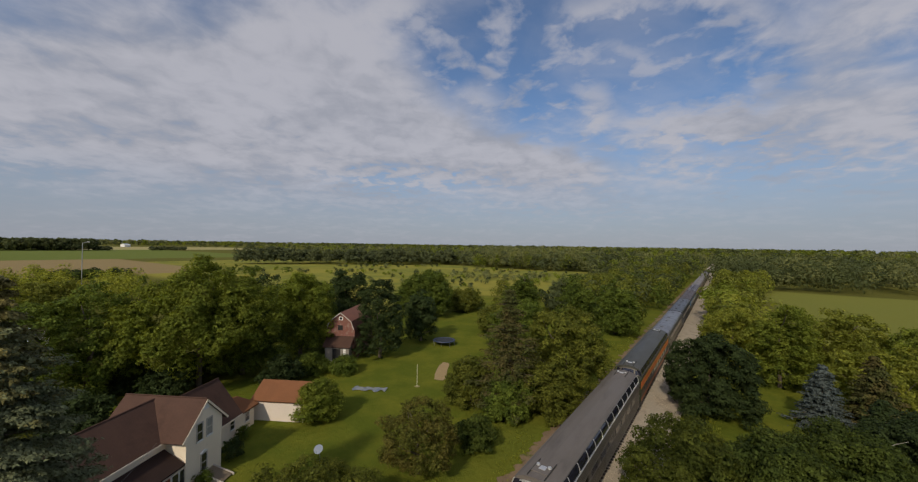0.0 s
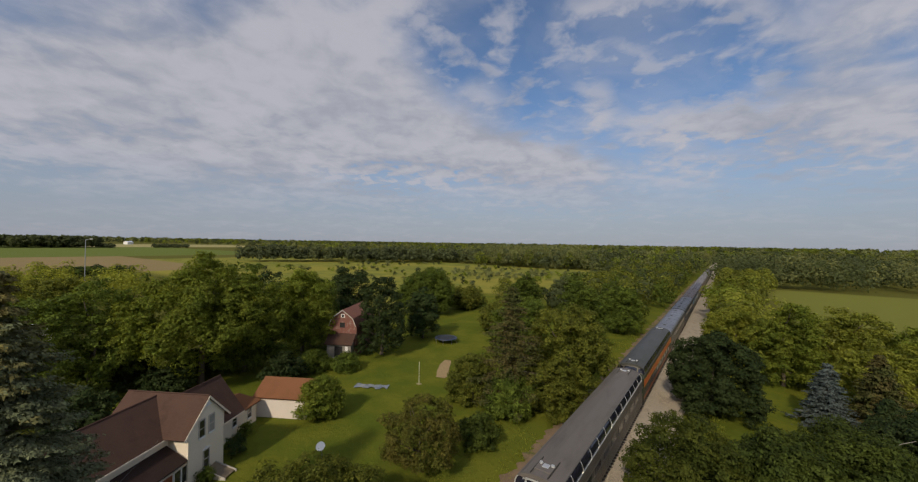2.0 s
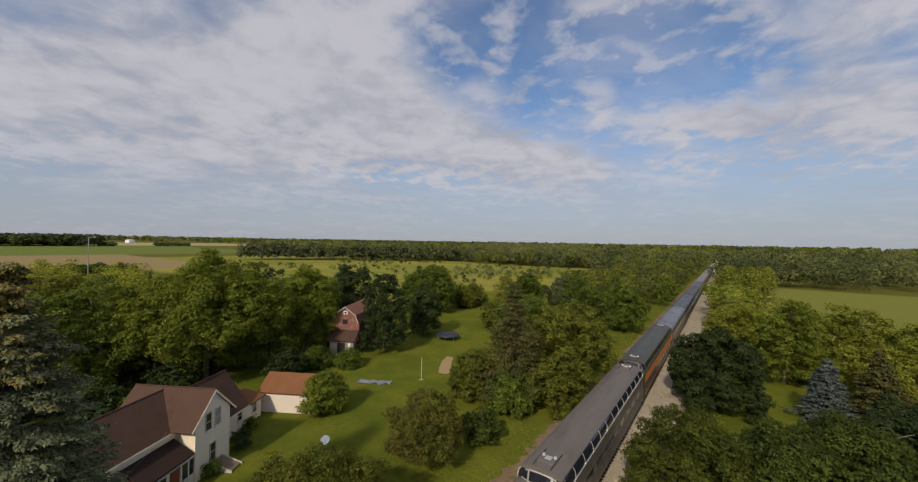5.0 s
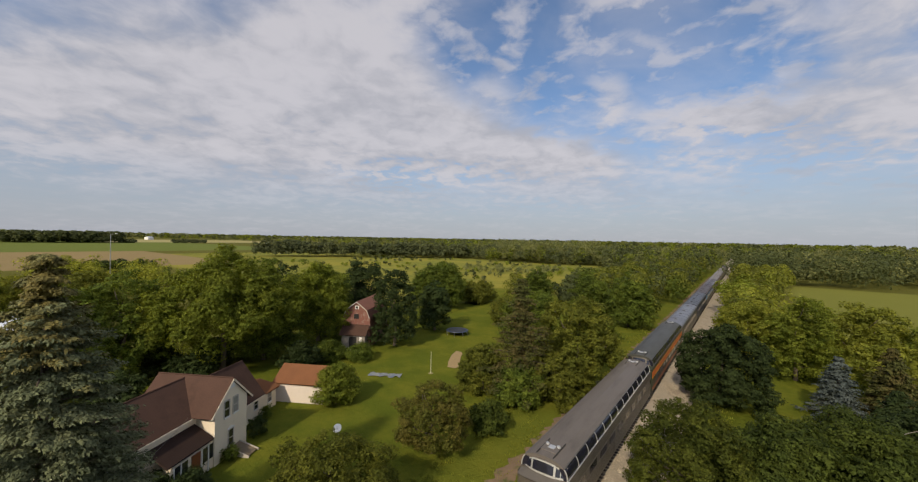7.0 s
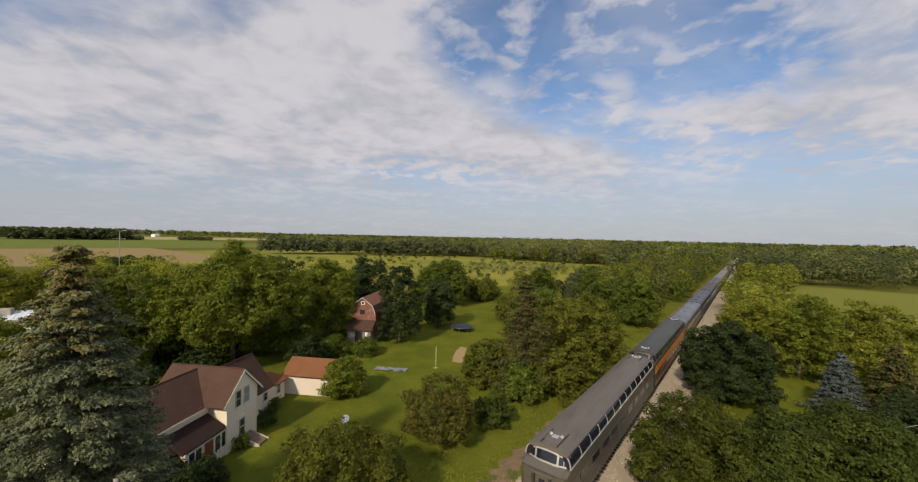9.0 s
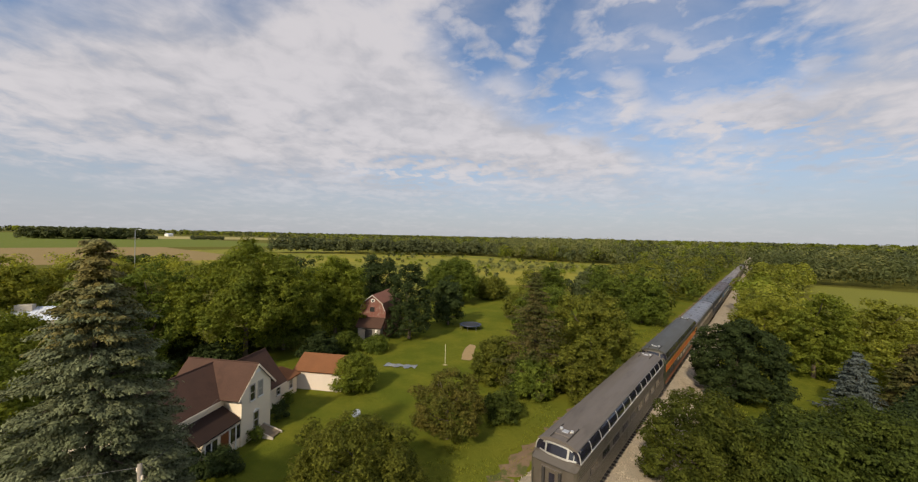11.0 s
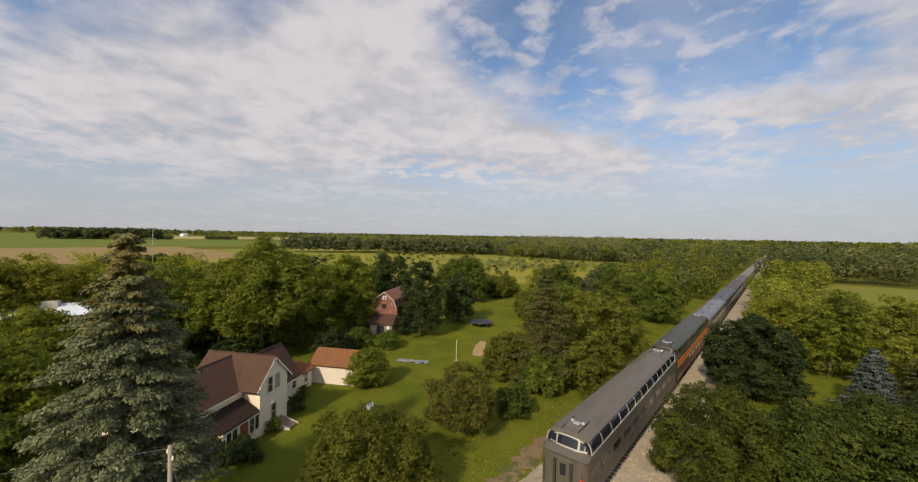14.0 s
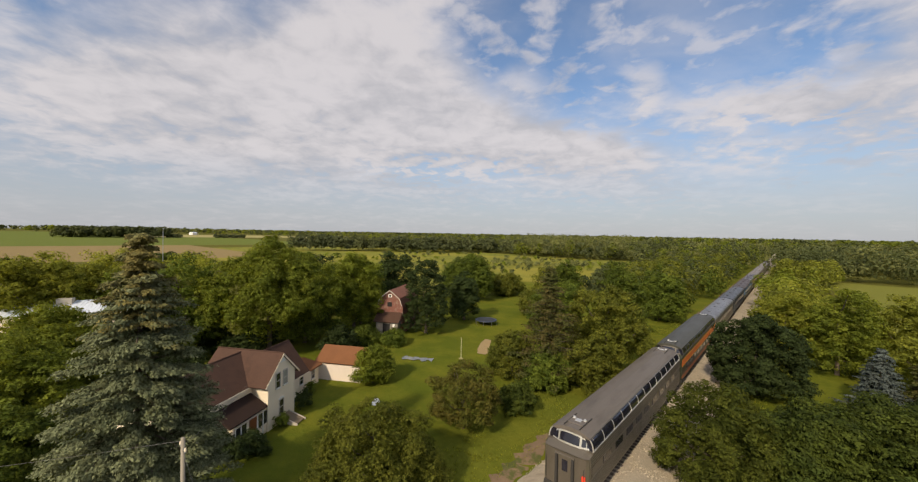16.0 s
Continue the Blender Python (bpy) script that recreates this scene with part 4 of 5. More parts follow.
def roof_side(parent, axis, c, half, over, lo, hi, eave, ridge, mat, side, thick=0.16, name="roof_slope"):
    """One roof slope with its overhang."""
    k = (ridge - eave) / half
    e = c + side * (half + over)
    ze = eave - k * over
    pts = [(lo, c), (hi, c), (hi, e), (lo, e)]
    zs = [ridge, ridge, ze, ze]
    q = [(a, b, z + 0.14) if axis == 0 else (b, a, z + 0.14) for (a, b), z in zip(pts, zs)]
    return part(name, slab(bmesh.new(), q, thick), mat, parent)


def window_unit(parent, m, w, h, mat=None):
    """A double-hung window on a wall: casing, sill, two sashes; local x across, z up, y out of the wall."""
    f = bmesh.new()
    t = 0.07
    for b in ((-w / 2 - t, 0, -t, -w / 2, 0.06, h + t), (w / 2, 0, -t, w / 2 + t, 0.06, h + t), (-w / 2, 0, h, w / 2, 0.06, h + t * 1.4), (-w / 2, 0, h / 2 - 0.03, w / 2, 0.045, h / 2 + 0.03)):
        box(f, *b)
    win = part("window", f, M_PALEBOARD, parent, m=m)
    part("sill", cube(-w / 2 - t, 0, -t * 1.3, w / 2 + t, 0.12, 0), M_WHITE, win)
    for z0, z1 in ((0, h / 2 - 0.03), (h / 2 + 0.03, h)):
        part("pane", cube(-w / 2, -0.02, z0, w / 2, 0.02, z1), mat or M_GLASS, win)
    return win


house = thing("farmhouse", "cream wood-sided farmhouse with brown shingle gable roofs", "house", HO)
A0, A1 = -3.36, 0.0
gable_volume("front_block", house, 0, -1.80, 1.80, -6.8, 0.0, 4.51, 6.30, M_CREAM)
for s in (-1, 1):
    roof_side(house, 0, -1.80, 1.80, 0.63, -6.95, 0.15, 4.51, 6.30, M_SHINGLE, s)
    # barge boards
    bm = bmesh.new()
    slab(bm, [(0.155, -1.80, 6.40), (0.19, -1.80, 6.40), (0.19, -1.80 + s * 2.43, 3.98), (0.155, -1.80 + s * 2.43, 3.98)], 0.14)
    part("barge_board", bm, M_CREAM, house)
# small fan ornament at the peak
part("gable_ornament", prism(bmesh.new(), [(-1.80 - 0.42, 5.62), (-1.80 + 0.42, 5.62), (-1.80 + 0.05, 6.05), (-1.80 - 0.05, 6.05)], 0, 0.005, 0.06), M_WHITE, house)
gable_volume("left_wing", house, 1, -4.3, 2.6, -11.5, -3.61, 4.0, 6.1, M_CREAM)
for s in (-1, 1):
    roof_side(house, 1, -4.3, 2.6, 0.2, -11.8, -2.0, 4.0, 6.1, M_SHINGLE, s)
gable_volume("right_wing", house, 1, -4.3, 2.3, 0.01, 4.9, 2.45, 5.3, M_CREAM)
for s in (-1, 1):
    roof_side(house, 1, -4.3, 2.3, 0.35, -1.0, 5.1, 2.45, 5.3, M_SHINGLE, s)
gable_volume("lean_to", house, 1, -4.1, 2.1, 4.91, 7.4, 2.05, 2.5, M_CREAM)
for s in (-1, 1):
    roof_side(house, 1, -4.1, 2.1, 0.35, 5.12, 7.7, 2.05, 2.5, M_SHINGLE_RED, s)
face = Matrix.Rotation(radians(-90), 4, "Z")


def on_front(x, y, z):
    """A pose on a wall that looks along +x."""
    return Matrix.Translation((x, y, z)) @ face


M_CURTAIN = surface("curtained_pane", (0.30, 0.29, 0.27), 0.15, vary=0.12, spec=0.7)
window_unit(house, on_front(0.0, -2.4, 3.4), 0.52, 1.3)
window_unit(house, on_front(0.0, -1.4, 3.4), 0.52, 1.3, M_CURTAIN)
window_unit(house, on_front(0.0, -1.9, 0.8), 0.52, 1.35)
part("window_hood", prism(bmesh.new(), [(-2.32, 2.28), (-1.48, 2.28), (-1.9, 2.46)], 0, 0.003, 0.12), M_WHITE, house, "white pointed window hood")
window_unit(house, on_front(-2.0, 1.9, 0.9), 0.6, 0.95)
window_unit(house, on_front(-2.0, 4.1, 1.0), 0.5, 0.9)
window_unit(house, on_front(-2.0, 6.3, 0.85), 0.5, 0.95)
# enclosed porch in the corner of the front block and the left wing
for (x0, y0, z1) in ((0.0, 0.0, 4.5), (0.0, -3.60, 4.5), (-2.0, 7.4, 2.0)):
    part("corner_board", cube(x0 - 0.1, y0 - 0.09, -0.2, x0 + 0.02, y0 + 0.02 if y0 > -1 else y0 + 0.1, z1), M_CREAM, house)
part("fascia", cube(-1.51, -11.8, 3.80, -1.46, -4.1, 3.95), M_CREAM, house)
part("fascia", cube(-1.68, 0.1, 1.98, -1.63, 5.1, 2.12), M_CREAM, house)
for y0 in (-11.8, 0.3):
    part("ridge_cap", tube(bmesh.new(), [(-4.3, y0, 6.24 if y0 < 0 else 5.44), (-4.3, -1.8 if y0 < 0 else 5.1, 6.24 if y0 < 0 else 5.44)], [0.07, 0.07], 6), M_SHINGLE, house)
part("ridge_cap", tube(bmesh.new(), [(-6.95, -1.80, 6.43), (0.15, -1.80, 6.43)], [0.07, 0.07], 6), M_SHINGLE, house)
porch = part("porch", cube(-1.7, -7.5, -0.3, -0.12, -3.61, 2.05), M_CREAM, house, "enclosed entrance porch")
part("porch_roof", slab(bmesh.new(), [(-1.69, -3.75, 3.34), (-1.69, -7.9, 3.34), (0.06, -7.9, 2.36), (0.06, -3.75, 2.36)], 0.14), M_PORCHROOF, porch, "dark brown shingle porch roof")
part("porch_door", cube(-0.12, -5.75, 0.15, -0.06, -4.95, 2.0, 0.01), M_DOOR, porch, "rust-brown wooden door")
for y0 in (-4.75, -4.1, -6.6, -7.2):
    part("porch_window", cube(-0.12, y0, 0.85, -0.08, y0 + 0.52, 1.95), M_GLASS, porch)
    part("post", cube(-0.12, y0 - 0.12, 0.0, -0.05, y0 - 0.02, 2.05), M_WHITE, porch)
hatch = thing("cellar_hatch", "sloping brown plank cellar hatch with pale side rails", "hatch", HO)
for i in range(6):
    y0 = -2.05 + i * 0.19
    part("plank", slab(bmesh.new(), [(0.03, y0, 0.62), (1.75, y0, 0.10), (1.75, y0 + 0.18, 0.10), (0.03, y0 + 0.18, 0.62)], 0.05), M_HATCH, hatch)
for y0 in (-2.14, -0.90):
    part("side_rail", prism(bmesh.new(), [(0.03, 0.1), (1.85, -0.1), (1.85, 0.14), (0.03, 0.70)], 1, y0, y0 + 0.07), M_PALEBOARD, hatch)

# ---------- garage ----------
garage = thing("garage", "small cream garage with rust-brown shingle roof", "garage", HO)
gable_volume("shell", garage, 0, 10.2, 2.0, -2.55, 2.95, 2.25, 3.5, M_GARAGE)
for s in (-1, 1):
    roof_side(garage, 0, 10.2, 2.0, 0.3, -2.8, 3.2, 2.25, 3.5, M_SHINGLE_RED, s, name="roof")

# ---------- barn ----------
BO = Matrix.Translation((-42.9, 43.5, GZ)) @ Matrix.Rotation(radians(30), 4, "Z")
barn = thing("barn", "weathered red gambrel barn with pale trim", "barn", BO)
bx = 0.35
G = [(bx - 2.35, 4.9), (bx - 1.85, 6.2), (bx, 7.6), (bx + 1.85, 6.2), (bx + 2.35, 4.9)]
part("shell", prism(bmesh.new(), [(bx - 2.3, -0.3), (bx + 2.3, -0.3)] + [(a, b - 0.06) for a, b in reversed(G)], 1, 0, 9.0), M_REDWOOD, barn)
for (xa, za), (xb, zb) in zip(G, G[1:]):
    part("roof_slope", slab(bmesh.new(), [(xa, -0.3, za + 0.06), (xb, -0.3, zb + 0.06), (xb, 9.2, zb + 0.06), (xa, 9.2, za + 0.06)], 0.1), M_BARNROOF, barn)
    part("trim", slab(bmesh.new(), [(xa, -0.36, za + 0.07), (xb, -0.36, zb + 0.07), (xb, -0.30, zb + 0.07), (xa, -0.30, za + 0.07)], 0.13), M_PALEBOARD, barn, "pale worn trim board")
bw = part("window", cube(bx - 0.32, -0.05, 6.35, bx + 0.32, -0.005, 6.9), M_WHITE, barn)
part("pane", cube(bx - 0.2, -0.07, 6.45, bx + 0.2, -0.05, 6.8), M_GLASS, bw)
part("loft_opening", cube(bx - 0.5, -0.04, 4.7, bx + 0.35, 0.0, 5.5), M_DARK, barn)
entry = part("entry", cube(bx - 2.0, -1.5, -0.3, bx + 2.0, -0.004, 2.3), M_GREYWOOD, barn, "weathered entry shed")
part("entry_roof", slab(bmesh.new(), [(bx - 2.35, -0.01, 3.75), (bx + 2.3, -0.01, 3.75), (bx + 2.3, -1.8, 2.3), (bx - 2.35, -1.8, 2.3)], 0.1), M_SHINGLE, entry, "dark red shed roof")
part("doorway", cube(bx - 0.7, -1.53, -0.2, bx + 0.6, -1.5, 2.0), M_DARK, entry)
part("door_frame", cube(bx + 1.1, -1.54, 0.6, bx + 1.5, -1.5, 2.0), M_WHITE, entry)
part("door_step", cube(bx - 0.9, -2.6, -0.1, bx + 0.8, -1.56, 0.18, 0.02), M_CONCRETE, entry)

# ---------- trees and shrubs near the camera ----------
conifer("spruce_tree", -15.4, 5.5, 17.4, 5.35, L_SPRUCE, "tall grey-green spruce with brown cones at the top", 11, tiers=29, tuft=0.38, leaf=0.12, tufts=7, fan=25, per=50, droop=0.36, base=0.0, tipmat=L_SPRUCETOP, leader=0.45, ragged=0.12)
conifer("blue_spruce", 17.7, 59.2, 6.8, 2.7, L_BLUE, "blue spruce with silvery needles", 12, tiers=17, tuft=0.32, leaf=0.15, tufts=7, per=26, droop=0.12, base=0.02, ragged=0.3)
conifer("conifer", 21.6, 59.5, 8.4, 3.0, L_PINE, "dull green conifer beside the blue spruce", 13, tiers=20, tuft=0.36, leaf=0.2, tufts=6, per=22)
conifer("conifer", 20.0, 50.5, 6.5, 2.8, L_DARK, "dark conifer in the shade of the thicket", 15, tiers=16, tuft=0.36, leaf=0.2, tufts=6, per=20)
conifer("pine_tree", -11.2, 43.0, 14.0, 4.2, L_PINE, "thin brownish pine with ragged boughs", 14, tiers=24, tuft=0.66, leaf=0.17, tufts=5, per=30, droop=-0.08, ragged=0.5)
broadleaf("locust_tree", -47.4, 25.0, 17.2, 10.2, L_LOCUST, "large light green spreading tree behind the house", 21, base=0.22, lobes=150, per_area=14, size=0.30, hang=0.6, spread=0.85, heads=1)
broadleaf("maple_tree", -51.0, 15.0, 14.0, 8.6, L_MAPLE, "broad green maple behind the house", 22, base=0.06, lobes=123, per_area=13, size=0.30, spread=0.85, heads=2)
broadleaf("shade_tree", -48.2, 40.0, 14.4, 5.6, L_LOCUST, "yellow-green tree beside the barn", 23, base=0.08, lobes=101, per_area=14, size=0.28, hang=0.4, spread=0.9, heads=5)
broadleaf("shade_tree", -47.5, 30.5, 12.4, 5.6, L_MAPLE, "dense green tree behind the garage", 24, base=0.04, lobes=100, per_area=13, size=0.30, heads=5)
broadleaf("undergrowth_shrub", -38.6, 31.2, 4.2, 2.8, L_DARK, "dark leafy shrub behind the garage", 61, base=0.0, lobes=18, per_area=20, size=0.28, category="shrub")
broadleaf("undergrowth_shrub", -39.8, 36.5, 3.2, 2.4, L_MAPLE, "green shrub between garage and barn", 62, base=0.0, lobes=16, per_area=20, size=0.28, category="shrub")
broadleaf("dark_tree", -57.9, 56.7, 13.5, 5.6, L_DARK, "dark tree behind the barn", 25, base=0.08, lobes=34, per_area=14, size=0.34)
broadleaf("shade_tree", -52.0, 44.0, 13.2, 6.0, L_MAPLE, "green tree close behind the barn", 63, base=0.08, lobes=80, per_area=11, size=0.34, heads=4)
broadleaf("dark_tree", -65.0, 45.0, 12.6, 5.6, L_DARK, "dark tree behind the big spreading tree", 76, base=0.08, lobes=60, per_area=12, size=0.34)
broadleaf("maple_tree", -38.3, 48.4, 13.0, 4.3, L_DARK, "dark green maple beside the barn", 26, base=0.03, lobes=90, per_area=18, size=0.28)
broadleaf("dark_tree", -40.1, 61.0, 10.0, 3.5, L_DARK, "dark tree at the lawn's edge", 27, base=0.02, lobes=26, per_area=18, size=0.30)
broadleaf("shade_tree", -56.4, 81.9, 12.5, 8.0, L_MAPLE, "green tree beyond the lawn", 28, base=0.05, lobes=100, per_area=8, size=0.40, heads=5)
broadleaf("shade_tree", -52.6, 95.0, 6.6, 5.2, L_APPLE, "small tree on the meadow's edge", 29, base=0.03, lobes=100, per_area=8, size=0.40, heads=5)
broadleaf("shade_tree", -34.0, 93.3, 12.0, 5.4, L_MAPLE, "slender tree at the end of the lawn", 64, base=0.05, lobes=80, per_area=8, size=0.40, heads=4)
broadleaf("shade_tree", -31.0, 76.0, 6.6, 5.0, L_APPLE, "low yellow-green tree beyond the trampoline", 65, base=0.02, lobes=100, per_area=11, size=0.34, heads=5)
broadleaf("garden_shrub", -26.4, 28.4, 4.5, 2.5, L_LOCUST, "leafy young tree at the garage corner", 30, base=0.05, lobes=22, per_area=34, size=0.22, category="shrub")
broadleaf("garden_shrub", -36.6, 39.6, 2.5, 2.2, L_MAPLE, "low shrub in front of the barn", 31, base=0.0, lobes=14, per_area=30, size=0.22, category="shrub")
broadleaf("apple_tree", -11.7, 27.8, 6.4, 3.6, L_RED, "round reddish-green ornamental tree on the lawn", 32, base=0.09, lobes=100, per_area=38, size=0.152, spread=0.9)
broadleaf("garden_shrub", -9.9, 33.8, 3.2, 2.0, L_DEEP, "rounded green shrub on the lawn", 33, base=0.0, lobes=18, per_area=40, size=0.19, category="shrub")
broadleaf("apple_tree", -10.4, 16.9, 6.25, 4.9, L_APPLE, "spreading old apple tree on the lawn", 34, base=0.05, lobes=95, per_area=40, size=0.155, hang=0.3, heads=1)
broadleaf("garden_shrub", -15.7, 41.9, 5.7, 3.3, L_APPLE, "dense rounded tree on the lawn's edge", 35, base=0.0, lobes=60, per_area=26, size=0.23, category="shrub")
broadleaf("garden_shrub", -10.6, 41.2, 5.0, 2.8, L_MAPLE, "dark green shrub at the foot of the pine", 66, base=0.0, lobes=22, per_area=30, size=0.23, category="shrub")
broadleaf("shade_tree", -6.9, 50.0, 11.6, 5.5, L_APPLE, "olive-green tree beside the track", 36, base=0.04, lobes=90, per_area=20, size=0.26, heads=1)
broadleaf("garden_shrub", -7.0, 44.5, 6.1, 3.6, L_APPLE, "rounded light green tree beside the track", 37, base=0.0, lobes=70, per_area=26, size=0.22, category="shrub")
broadleaf("shade_tree", -12.9, 73.6, 13.0, 6.2, L_MAPLE, "tall green tree in the trackside row", 38, base=0.04, lobes=83, per_area=11, size=0.34, heads=2)
broadleaf("shade_tree", -19.5, 62.0, 10.5, 5.4, L_MAPLE, "green tree behind the pine", 67, base=0.04, lobes=100, per_area=12, size=0.32, heads=5)
broadleaf("shade_tree", -10.5, 92.0, 12.0, 6.0, L_MAPLE, "green tree farther along the trackside row", 39, base=0.04, lobes=100, per_area=9, size=0.38, heads=2)
broadleaf("maple_tree", 7.8, 56.3, 9.4, 5.2, L_DARK, "dense round dark green maple beside the track", 40, base=0.02, lobes=150, per_area=34, size=0.23, spread=0.9)
broadleaf("shade_tree", 10.2, 74.0, 10.4, 5.4, L_YELLOW, "yellow-green tree beyond the dark maple", 41, base=0.04, lobes=88, per_area=14, size=0.30, heads=2)
broadleaf("shade_tree", 15.5, 72.5, 11.6, 6.0, L_LOCUST, "light green tree of the hedgerow", 42, base=0.02, lobes=100, per_area=14, size=0.30, heads=2)
broadleaf("shade_tree", 22.5, 80.0, 10.6, 6.0, L_YELLOW, "yellow-green tree of the hedgerow", 43, base=0.02, lobes=100, per_area=13, size=0.32, heads=2)
broadleaf("shade_tree", 24.5, 67.0, 8.6, 5.2, L_YELLOW, "bright yellow-green tree behind the conifers", 44, base=0.02, lobes=80, per_area=14, size=0.30, heads=2)
broadleaf("shade_tree", 30.0, 76.0, 9.4, 5.8, L_LOCUST, "green tree at the hedgerow's end", 68, base=0.02, lobes=100, per_area=13, size=0.32, heads=2)
broadleaf("shade_tree", 6.7, 34.4, 7.3, 4.5, L_NEAR, "leafy green tree beside the ballast", 45, base=0.03, lobes=84, per_area=38, size=0.17)
broadleaf("shade_tree", 12.2, 36.0, 7.0, 4.4, L_DEEP, "leafy dark green tree near the track", 46, base=0.03, lobes=64, per_area=36, size=0.2, heads=1, spread=1.15)
broadleaf("shade_tree", 15.9, 39.2, 7.3, 4.4, L_DEEP, "leafy green tree in the near thicket", 47, base=0.03, lobes=64, per_area=36, size=0.2, heads=1, spread=1.15)
thicket_tree = broadleaf("shade_tree", 20.5, 44.5, 7.4, 4.0, L_DARK, "dark leafy tree at the thicket's edge", 69, base=0.03, lobes=60, per_area=36, size=0.2, heads=1, spread=1.15)
bm = bmesh.new()
tube(bm, [(-2.6, -0.4, 2.6), (-2.9, -1.4, 4.0), (-2.6, -2.2, 5.2), (-2.9, -3.0, 6.2)], [0.07, 0.06, 0.04, 0.015], 6)
tube(bm, [(-2.9, -1.4, 4.0), (-3.6, -2.0, 5.2), (-3.8, -2.4, 6.0)], [0.045, 0.03, 0.012], 5)
tube(bm, [(-2.6, -2.2, 5.2), (-1.9, -2.4, 5.9), (-1.4, -2.8, 6.4)], [0.035, 0.025, 0.01], 5)
part("dead_limb", bm, M_GREYWOOD, thicket_tree, "bare grey dead limb", smooth=True)
# shrubs against the house
broadleaf("garden_shrub", -26.3, 19.9, 1.7, 0.9, L_DARK, "dark shrub against the house wall", 71, base=0.0, lobes=10, per_area=40, size=0.18, category="shrub")
broadleaf("garden_shrub", -28.9, 22.0, 1.3, 0.65, L_MAPLE, "small shrub against the wing's wall", 72, base=0.0, lobes=9, per_area=40, size=0.18, category="shrub")
broadleaf("garden_shrub", -23.9, 16.6, 1.2, 0.7, L_MAPLE, "low shrub under the gable window", 73, base=0.0, lobes=7, per_area=44, size=0.16, category="shrub")
broadleaf("garden_shrub", -21.2, 13.0, 1.9, 1.5, L_DARK, "shrub beside the porch", 74, base=0.0, lobes=12, per_area=40, size=0.18, category="shrub")
broadleaf("garden_shrub", -22.6, 11.2, 2.2, 1.5, L_DARK, "shrub in front of the porch", 75, base=0.0, lobes=12, per_area=40, size=0.18, category="shrub")
# the thicket beyond the spruce
broadleaf("shade_tree", -90.0, 2.0, 13.2, 6.5, L_YELLOW, "yellow-green tree behind the sheet-roofed shed", 81, base=0.04, lobes=80, per_area=8, size=0.38, heads=4)
broadleaf("shade_tree", -98.0, 10.5, 11.8, 7.0, L_YELLOW, "yellow-green tree beyond the shed", 82, base=0.04, lobes=100, per_area=8, size=0.38, heads=5)
broadleaf("shade_tree", -108.0, -3.0, 11.0, 6.5, L_YELLOW, "tall yellow-green tree beyond the shed", 83, base=0.04, lobes=30, per_area=9, size=0.40)
broadleaf("shade_tree", -112.0, 20.0, 10.0, 7.0, L_APPLE, "olive-green tree beyond the shed", 84, base=0.04, lobes=100, per_area=7, size=0.40, heads=5)
broadleaf("shade_tree", -62.5, 2.5, 7.4, 5.6, L_YELLOW, "light green tree in front of the shed", 85, base=0.02, lobes=88, per_area=14, size=0.30, heads=4)
broadleaf("shade_tree", -50.0, 3.0, 9.2, 5.4, L_LOCUST, "light green tree beside the spruce", 86, base=0.02, lobes=100, per_area=18, size=0.27, heads=5)
# one tree's sunlit top and shaded foot, put into two leaf colours
broadleaf("shade_tree", -37.0, 0.5, 8.8, 5.0, L_LOCUST, "leafy tree close behind the spruce, light leaves for a sunlit top", 87, base=0.02, lobes=100, per_area=21, size=0.24, heads=5)
broadleaf("shade_tree", -27.0, 0.0, 6.6, 4.0, L_MAPLE, "leafy tree near the spruce, darker leaves for a shaded foot", 88, base=0.02, lobes=80, per_area=27, size=0.21, heads=4)

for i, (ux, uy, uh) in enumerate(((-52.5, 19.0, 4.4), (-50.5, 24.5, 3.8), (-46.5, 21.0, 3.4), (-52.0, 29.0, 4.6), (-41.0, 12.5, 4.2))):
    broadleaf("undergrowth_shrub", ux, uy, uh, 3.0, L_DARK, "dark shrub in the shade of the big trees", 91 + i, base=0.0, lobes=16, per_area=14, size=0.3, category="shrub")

# ---------- distant woods ----------


def wood(name, label, spots, mat, seed, per=90, size=1.1, category="trees"):
    """Many far trees in one mesh: spots are rows of x, y, height, radius."""
    rng = np.random.default_rng(seed)
    P, Nn, S = [], [], []
    for x, y, h, r in spots:
        for j in range(4):
            lx, ly = rng.normal(0, 0.34, 2) * r
            lz = h * rng.uniform(0.3, 0.66) if j else h - r * 0.45
            rr = r * (0.62 if j else 0.5)
            k = per // 4
            d = rng.normal(0, 1, (k, 3))
            d /= np.linalg.norm(d, axis=1, keepdims=True)
            d[:, 2] = np.where((d[:, 2] < -0.3) & (rng.random(k) < 0.5), -d[:, 2], d[:, 2])
            rz = min(rr * 0.9, h * 0.3)
            P.append(np.array((x + lx, y + ly, GZ + lz)) + d * np.array((rr, rr, rz)) * rng.uniform(0.78, 1.08, (k, 1)))
            Nn.append(d + np.array((0, 0, 0.4)))
            S.append(size * rng.uniform(0.6, 1.4, k))
    P, Nn, S = np.concatenate(P), np.concatenate(Nn), np.concatenate(S)
    P[:, 2] = np.maximum(P[:, 2], GZ)
    ob = new(name, quads_mesh(name, leaves(rng, P, Nn, S, 0.85, 0.16), mat))
    return tagged(ob, label, category, kind="stuff")


